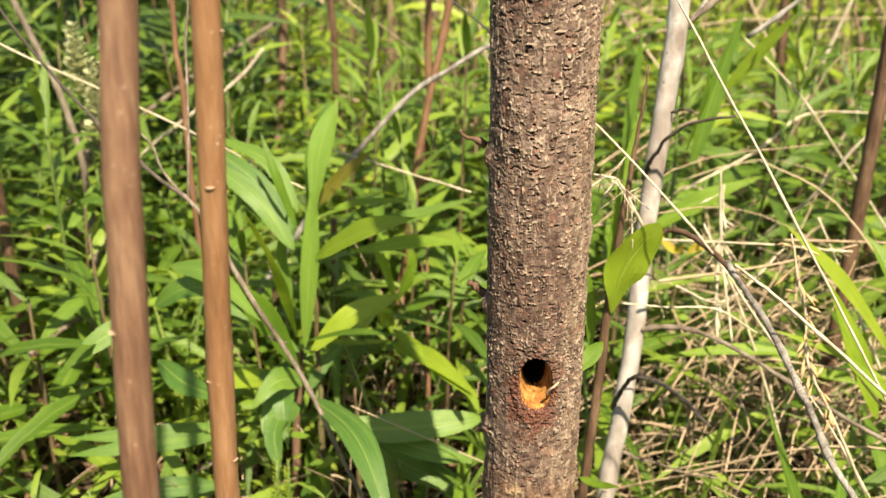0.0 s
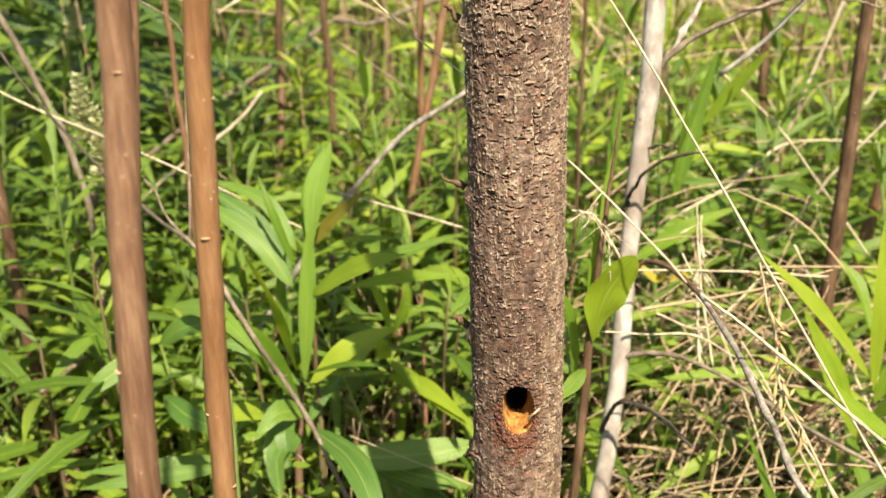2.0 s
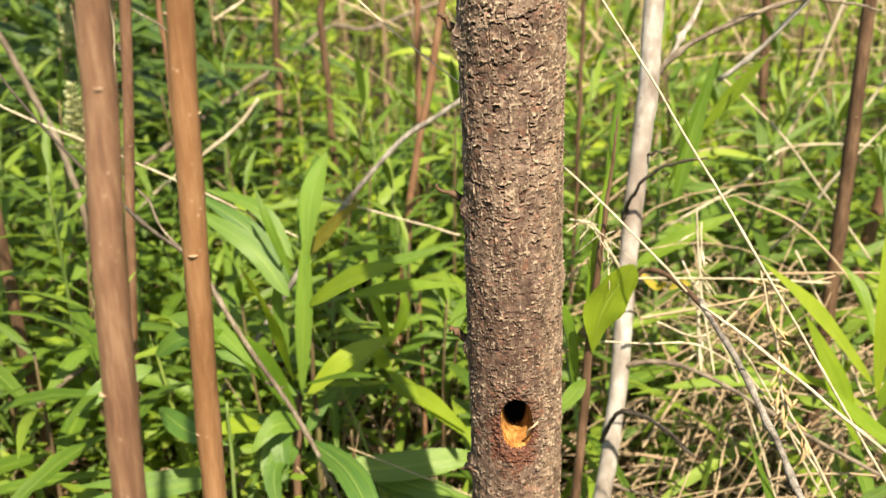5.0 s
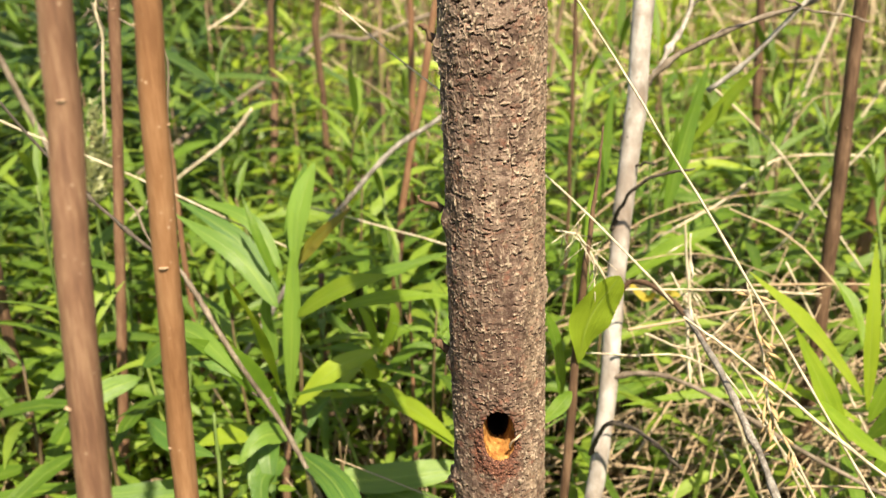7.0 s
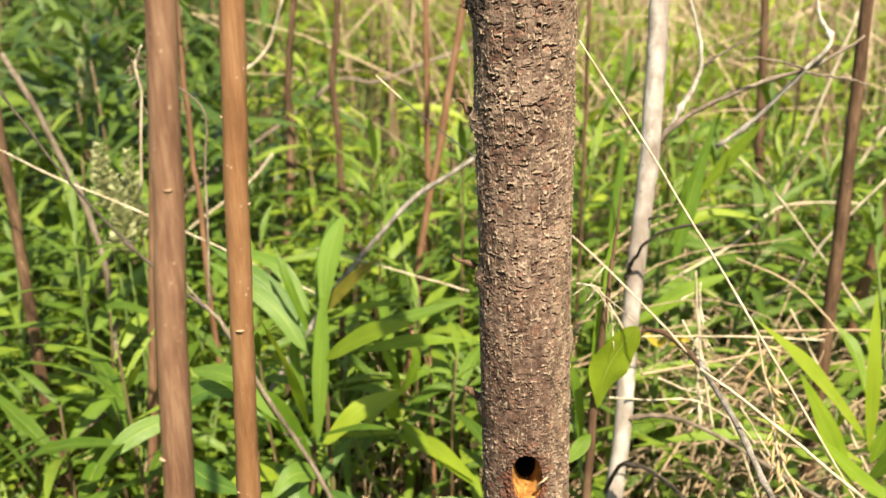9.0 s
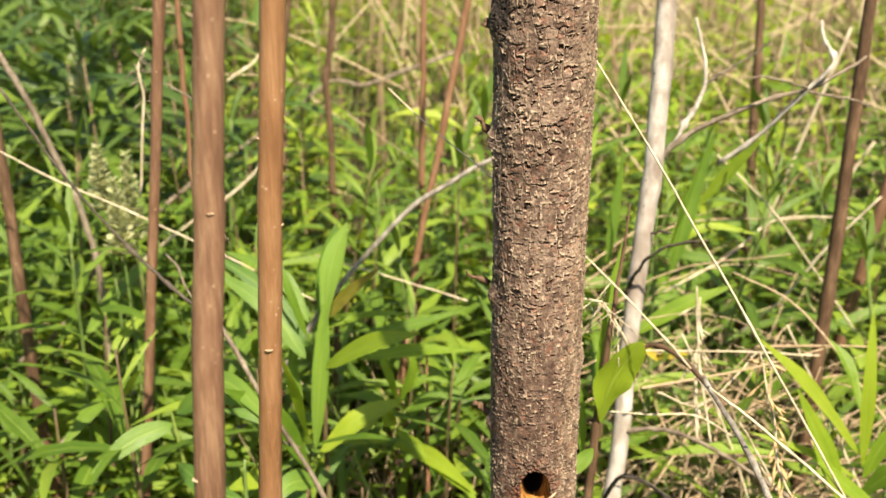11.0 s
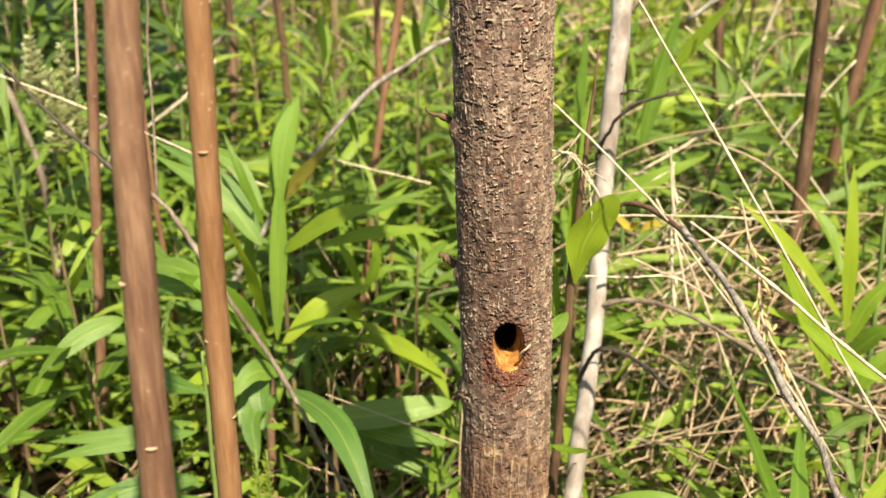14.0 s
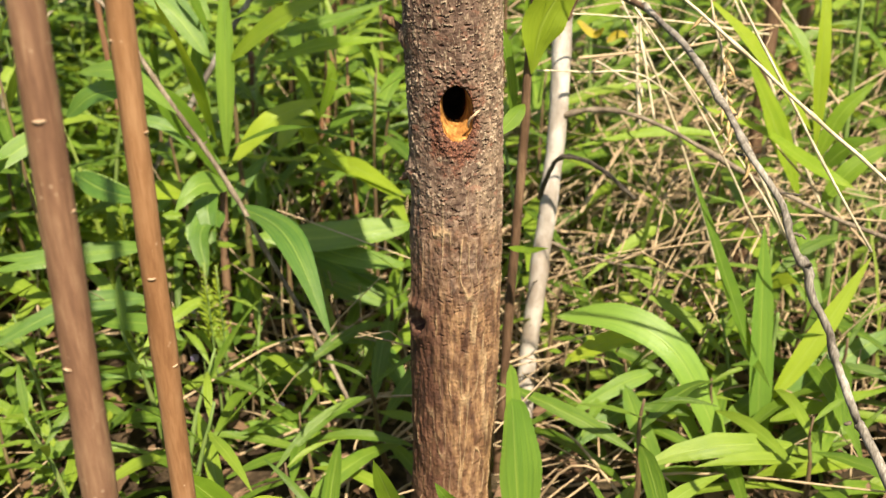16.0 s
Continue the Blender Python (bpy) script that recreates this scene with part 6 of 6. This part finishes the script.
def dead_stalk_field():
    """Last year's stalks standing all through the meadow."""
    rng = np.random.default_rng(91)
    mass, thin = Mass(), Mass()
    for x, y in scatter(rng, 800, 1.9, 11.0):
        if x < -0.12 * y and rng.uniform() < 0.65:
            continue
        h = rng.uniform(0.5, 1.3)
        lean = rng.normal(size=2) * 0.10
        r = rng.uniform(0.0025, 0.0055)
        p = [(x, y, -0.02, r), (x + lean[0] * 0.4 * h, y + lean[1] * 0.4 * h, h * 0.5, r * 0.85), (x + lean[0] * h, y + lean[1] * h, h, r * 0.5)]
        s = spline(p, 7)
        v, f = tube_arrays(s[:, :3], s[:, 3], 6, 0.05, int(x * 999) % 997)
        mass.add(v, f)
    for x, y in scatter(rng, 2200, 2.2, 11.0):
        if x < -0.12 * y and rng.uniform() < 0.93:
            continue
        a, ln, tilt = rng.uniform(0, 6.28), rng.uniform(0.3, 0.9), rng.uniform(0.1, 1.0)
        z = rng.uniform(0.1, 0.62)
        d = np.array((math.cos(a) * math.cos(tilt), math.sin(a) * math.cos(tilt), math.sin(tilt)))
        p0 = np.array((x, y, z))
        mid = p0 + d * ln * 0.5 + np.array((0, 0, 0.05))
        s = spline([p0, mid, p0 + d * ln], 6)
        v, f = tube_arrays(s, np.linspace(0.0028, 0.0012, 6), 4)
        thin.add(v, f)
    for x, y in scatter(rng, 2300, 2.4, 9.0):
        if x < 0.02 * y:
            continue
        h = rng.uniform(0.35, 0.95)
        p0, lean = np.array((x, y, 0.0)), rng.normal(size=2) * 0.25
        s = spline([p0, p0 + (lean[0] * 0.3 * h, lean[1] * 0.3 * h, h * 0.55), p0 + (lean[0] * h, lean[1] * h, h * 0.95)], 6)
        v, f = tube_arrays(s, np.linspace(0.0026, 0.0010, 6), 4)
        thin.add(v, f)
    for x, y in scatter(rng, 1500, 4.6, 11.0):
        if x < -0.16 * y:
            continue
        h, lean = rng.uniform(0.55, 1.15), rng.normal(size=2) * 0.2
        p0 = np.array((x, y, 0.0))
        s = np.stack([p0, p0 + (lean[0] * 0.3 * h, lean[1] * 0.3 * h, h * 0.5), p0 + (lean[0] * h, lean[1] * h, h)])
        v, f = tube_arrays(s, (0.0045, 0.0035, 0.0015), 4)
        thin.add(v, f)
    t = thing("dead_stalks", (0, 5, 0), "dry brown dead stalks standing through the meadow", "dead stems", "", "stuff")
    part("stalks", mass.build("stalks", BROWN_MASS), t, "", "stuff")
    part("straws", thin.build("straws", STRAW_FAR), t, "tan leaning straws", "stuff")


dead_stalk_field()


def straw_tangle():
    """The heap of dry tan grass beyond the white sapling, and straws lying in the litter."""
    rng = np.random.default_rng(12)
    mass = Mass()
    for k in range(850):
        if k < 470:
            x, y = rng.normal(0.46, 0.19), rng.normal(1.46, 0.26)
            if x < 0.2 or y < 1.02:
                continue
            z = abs(rng.normal(0.0, 0.17)) + 0.02
        else:
            (x, y), = scatter(rng, 1, 0.75, 2.6)
            z = rng.uniform(0.0, 0.10)
            if k > 750:
                x, y, z = rng.uniform(-0.05, 0.45), rng.uniform(0.82, 1.35), rng.uniform(0.0, 0.05)
        a = rng.normal(0.4, 0.9)
        ln, tilt = rng.uniform(0.12, 0.45), rng.normal(0.12, 0.35)
        d = np.array((math.cos(a) * math.cos(tilt), math.sin(a) * math.cos(tilt) * 0.7, math.sin(tilt)))
        p0 = np.array((x, y, z)) - d * ln * 0.5
        p2 = p0 + d * ln
        for p in (p0, p2):
            p[2] = max(p[2], 0.005)
        mid = (p0 + p2) / 2 + np.array((rng.normal() * 0.02, rng.normal() * 0.02, rng.uniform(-0.01, 0.07)))
        s = spline([p0, mid, p2], 9)
        r = rng.uniform(0.0006, 0.0021)
        v, f = tube_arrays(s, np.linspace(r, r * 0.5, 9), 5)
        mass.add(v, f)
    # thin brown stems standing in the litter about the sapling's foot
    upright = Mass()
    for k in range(170):
        x, y = (rng.uniform(0.10, 0.62), rng.uniform(0.95, 1.65)) if k < 120 else (rng.uniform(-0.30, 0.03), rng.uniform(0.98, 1.45))
        h = rng.uniform(0.08, 0.34)
        lean = rng.normal(size=2) * 0.35
        p0 = np.array((x, y, 0.0))
        s = spline([p0, p0 + (lean[0] * 0.3 * h, lean[1] * 0.3 * h, h * 0.6), p0 + (lean[0] * h, lean[1] * h, h)], 7)
        r = rng.uniform(0.0007, 0.0018)
        v, f = tube_arrays(s, np.linspace(r, r * 0.5, 7), 5)
        upright.add(v, f)
    t = thing("dry_grass", (0.45, 1.4, 0), "tangled heap of dry tan grass stems", "dry grass", "", "stuff")
    part("stems", mass.build("stems", STRAW_MASS), t, "", "stuff")
    part("upright_stems", upright.build("upright_stems", STRAW_MASS), t, "thin brown standing stems", "stuff")


straw_tangle()


def grass():
    """Green grass blades between the herbs."""
    rng = np.random.default_rng(33)
    mass = Mass()
    for x, y in scatter(rng, 2600, 1.0, 7.0):
        if not clear_of(x, y):
            continue
        for _ in range(2 if y < 3 else 1):
            h = rng.uniform(0.12, 0.42)
            a = rng.uniform(0, 6.28)
            d = np.array((math.cos(a), math.sin(a), 0))
            s = np.linspace(0, 1, 6)[:, None]
            line = np.array((x, y, 0)) + np.array((0, 0, 1.0)) * h * s + d * h * rng.uniform(0.1, 0.7) * s ** 2 - np.array((0, 0, 1.0)) * h * rng.uniform(0, 0.35) * s ** 3
            half = 0.5 * rng.uniform(0.003, 0.009) * (1 - np.linspace(0, 1, 6) ** 2) + 0.0003
            v, f, uv = leaf_arrays(line, half, -d + rng.normal(size=3) * 0.3, 0.3, 0.0)
            mass.add(v, f, uv)
    t = thing("grass", (0, 3, 0), "green grass blades between the herbs", "grass", "", "stuff")
    part("blades", mass.build("blades", GRASS_MASS), t, "", "stuff")


grass()


def small_weeds():
    """Bright low weeds with many small leaflets."""
    rng = np.random.default_rng(44)
    mass = Mass()
    spots = [(rng.normal(-0.50, 0.16), rng.normal(1.62, 0.22)) for _ in range(110)] + [(rng.normal(-0.85, 0.25), rng.normal(2.3, 0.35)) for _ in range(90)] + [(rng.normal(-0.28, 0.12), rng.normal(1.12, 0.10)) for _ in range(10)] + [(rng.uniform(0.15, 0.5), rng.uniform(0.95, 1.3)) for _ in range(6)] + [(rng.uniform(-0.52, -0.27), rng.uniform(0.72, 1.0)) for _ in range(9)] + scatter(rng, 110, 1.3, 4.0)
    kinds = []
    for _ in range(30):
        m, h = Mass(), rng.uniform(0.10, 0.30)
        for k in range(int(rng.integers(24, 44))):
            a = rng.uniform(0, 6.28)
            d = np.array((math.cos(a), math.sin(a), rng.normal() * 0.4))
            p = np.array((0, 0, h * rng.uniform(0.2, 1.0))) + d * rng.uniform(0.005, 0.055)
            ln = rng.uniform(0.010, 0.024)
            m.add(*leaf_arrays(p + d * np.linspace(0, 1, 4)[:, None] * ln, lance(4, ln * 0.55, 0.5), np.array((0, 0, 1.0)) + rng.normal(size=3) * 0.5, 0.15, 0.0))
        kinds.append(m.joined())
    for x, y in spots:
        if y > 0.70:
            v, f, uv = kinds[int(rng.integers(0, 30))]
            mass.add(set_out(v, x, y, rng.uniform(0, 6.28), rng.uniform(0.85, 1.15)), f, uv)
    t = thing("small_weeds", (-0.6, 1.7, 0), "bright yellow-green weeds with many tiny leaflets", "weeds", "", "stuff")
    part("leaflets", mass.build("leaflets", LIME_MASS), t, "", "stuff")


small_weeds()


def litter():
    rng = np.random.default_rng(55)
    mass = Mass()
    for x, y in scatter(rng, 3200, 0.7, 1.5) + scatter(rng, 900, 1.5, 3.0):
        a = rng.uniform(0, 6.28)
        ln = rng.uniform(0.010, 0.045)
        d = np.array((math.cos(a), math.sin(a), rng.normal() * 0.5))
        s = np.linspace(0, 1, 5)[:, None]
        line = np.array((x, y, 0.012 + rng.uniform(0, 0.02))) + d * s * ln + np.array((0, 0, 1.0)) * 0.25 * ln * np.sin(np.pi * s) * rng.uniform(-0.5, 1)
        line[:, 2] = np.maximum(line[:, 2], 0.008)
        v, f, uv = leaf_arrays(line, lance(5, ln * rng.uniform(0.25, 0.6), 0.5), np.array((0, 0, 1.0)) + rng.normal(size=3) * 0.3, rng.uniform(-0.3, 0.5), 0.3, int(a * 99))
        mass.add(v, f, uv)
    t = thing("leaf_litter", (0, 1.5, 0), "dead brown leaves lying on the soil", "leaf litter", "", "stuff")
    part("leaves", mass.build("leaves", LITTER), t, "", "stuff")


litter()


def flower_spike(place, height, label, seed):
    """A pale green flower spike on a leafy stalk."""
    rng = np.random.default_rng(seed)
    x, y, z = place
    t = thing("flower_spike", (x, y, 0), label, "flower", "pale flower spikes")
    part("stalk", tube_mesh("stalk", [(x, y, z, 0.0012), (x + 0.005, y, z * 0.5, 0.0022), (x, y, -0.02, 0.003)], GREEN_STALK, 10, 6, 0.02, seed), t)
    m = Mass()
    for k in range(260):
        f = rng.uniform()
        a = rng.uniform(0, 6.28)
        d = np.array((math.cos(a), math.sin(a), 0.6))
        p = np.array((x, y, z - height * f))
        ln = rng.uniform(0.010, 0.019) * (0.5 + f)
        line = p + d * np.linspace(0, 1, 4)[:, None] * ln
        v, fc, uv = leaf_arrays(line, lance(4, ln * 0.5, 0.5), np.array((0, 0, 1.0)) + rng.normal(size=3) * 0.4, 0.3, 0.0)
        m.add(v, fc, uv)
    part("blossoms", m.build("blossoms", SPIKE), t, "", "stuff")


for i, (p, h) in enumerate(([(-0.838, 2.3, 0.703), (-0.515, 1.42, 0.667), (-0.484, 1.45, 0.651), (-0.49, 1.4, 0.623)][k], (0.16, 0.10, 0.14, 0.12)[k]) for k in range(4)):
    flower_spike(p, h, "pale green-white flower spike over the weeds", 60 + i)
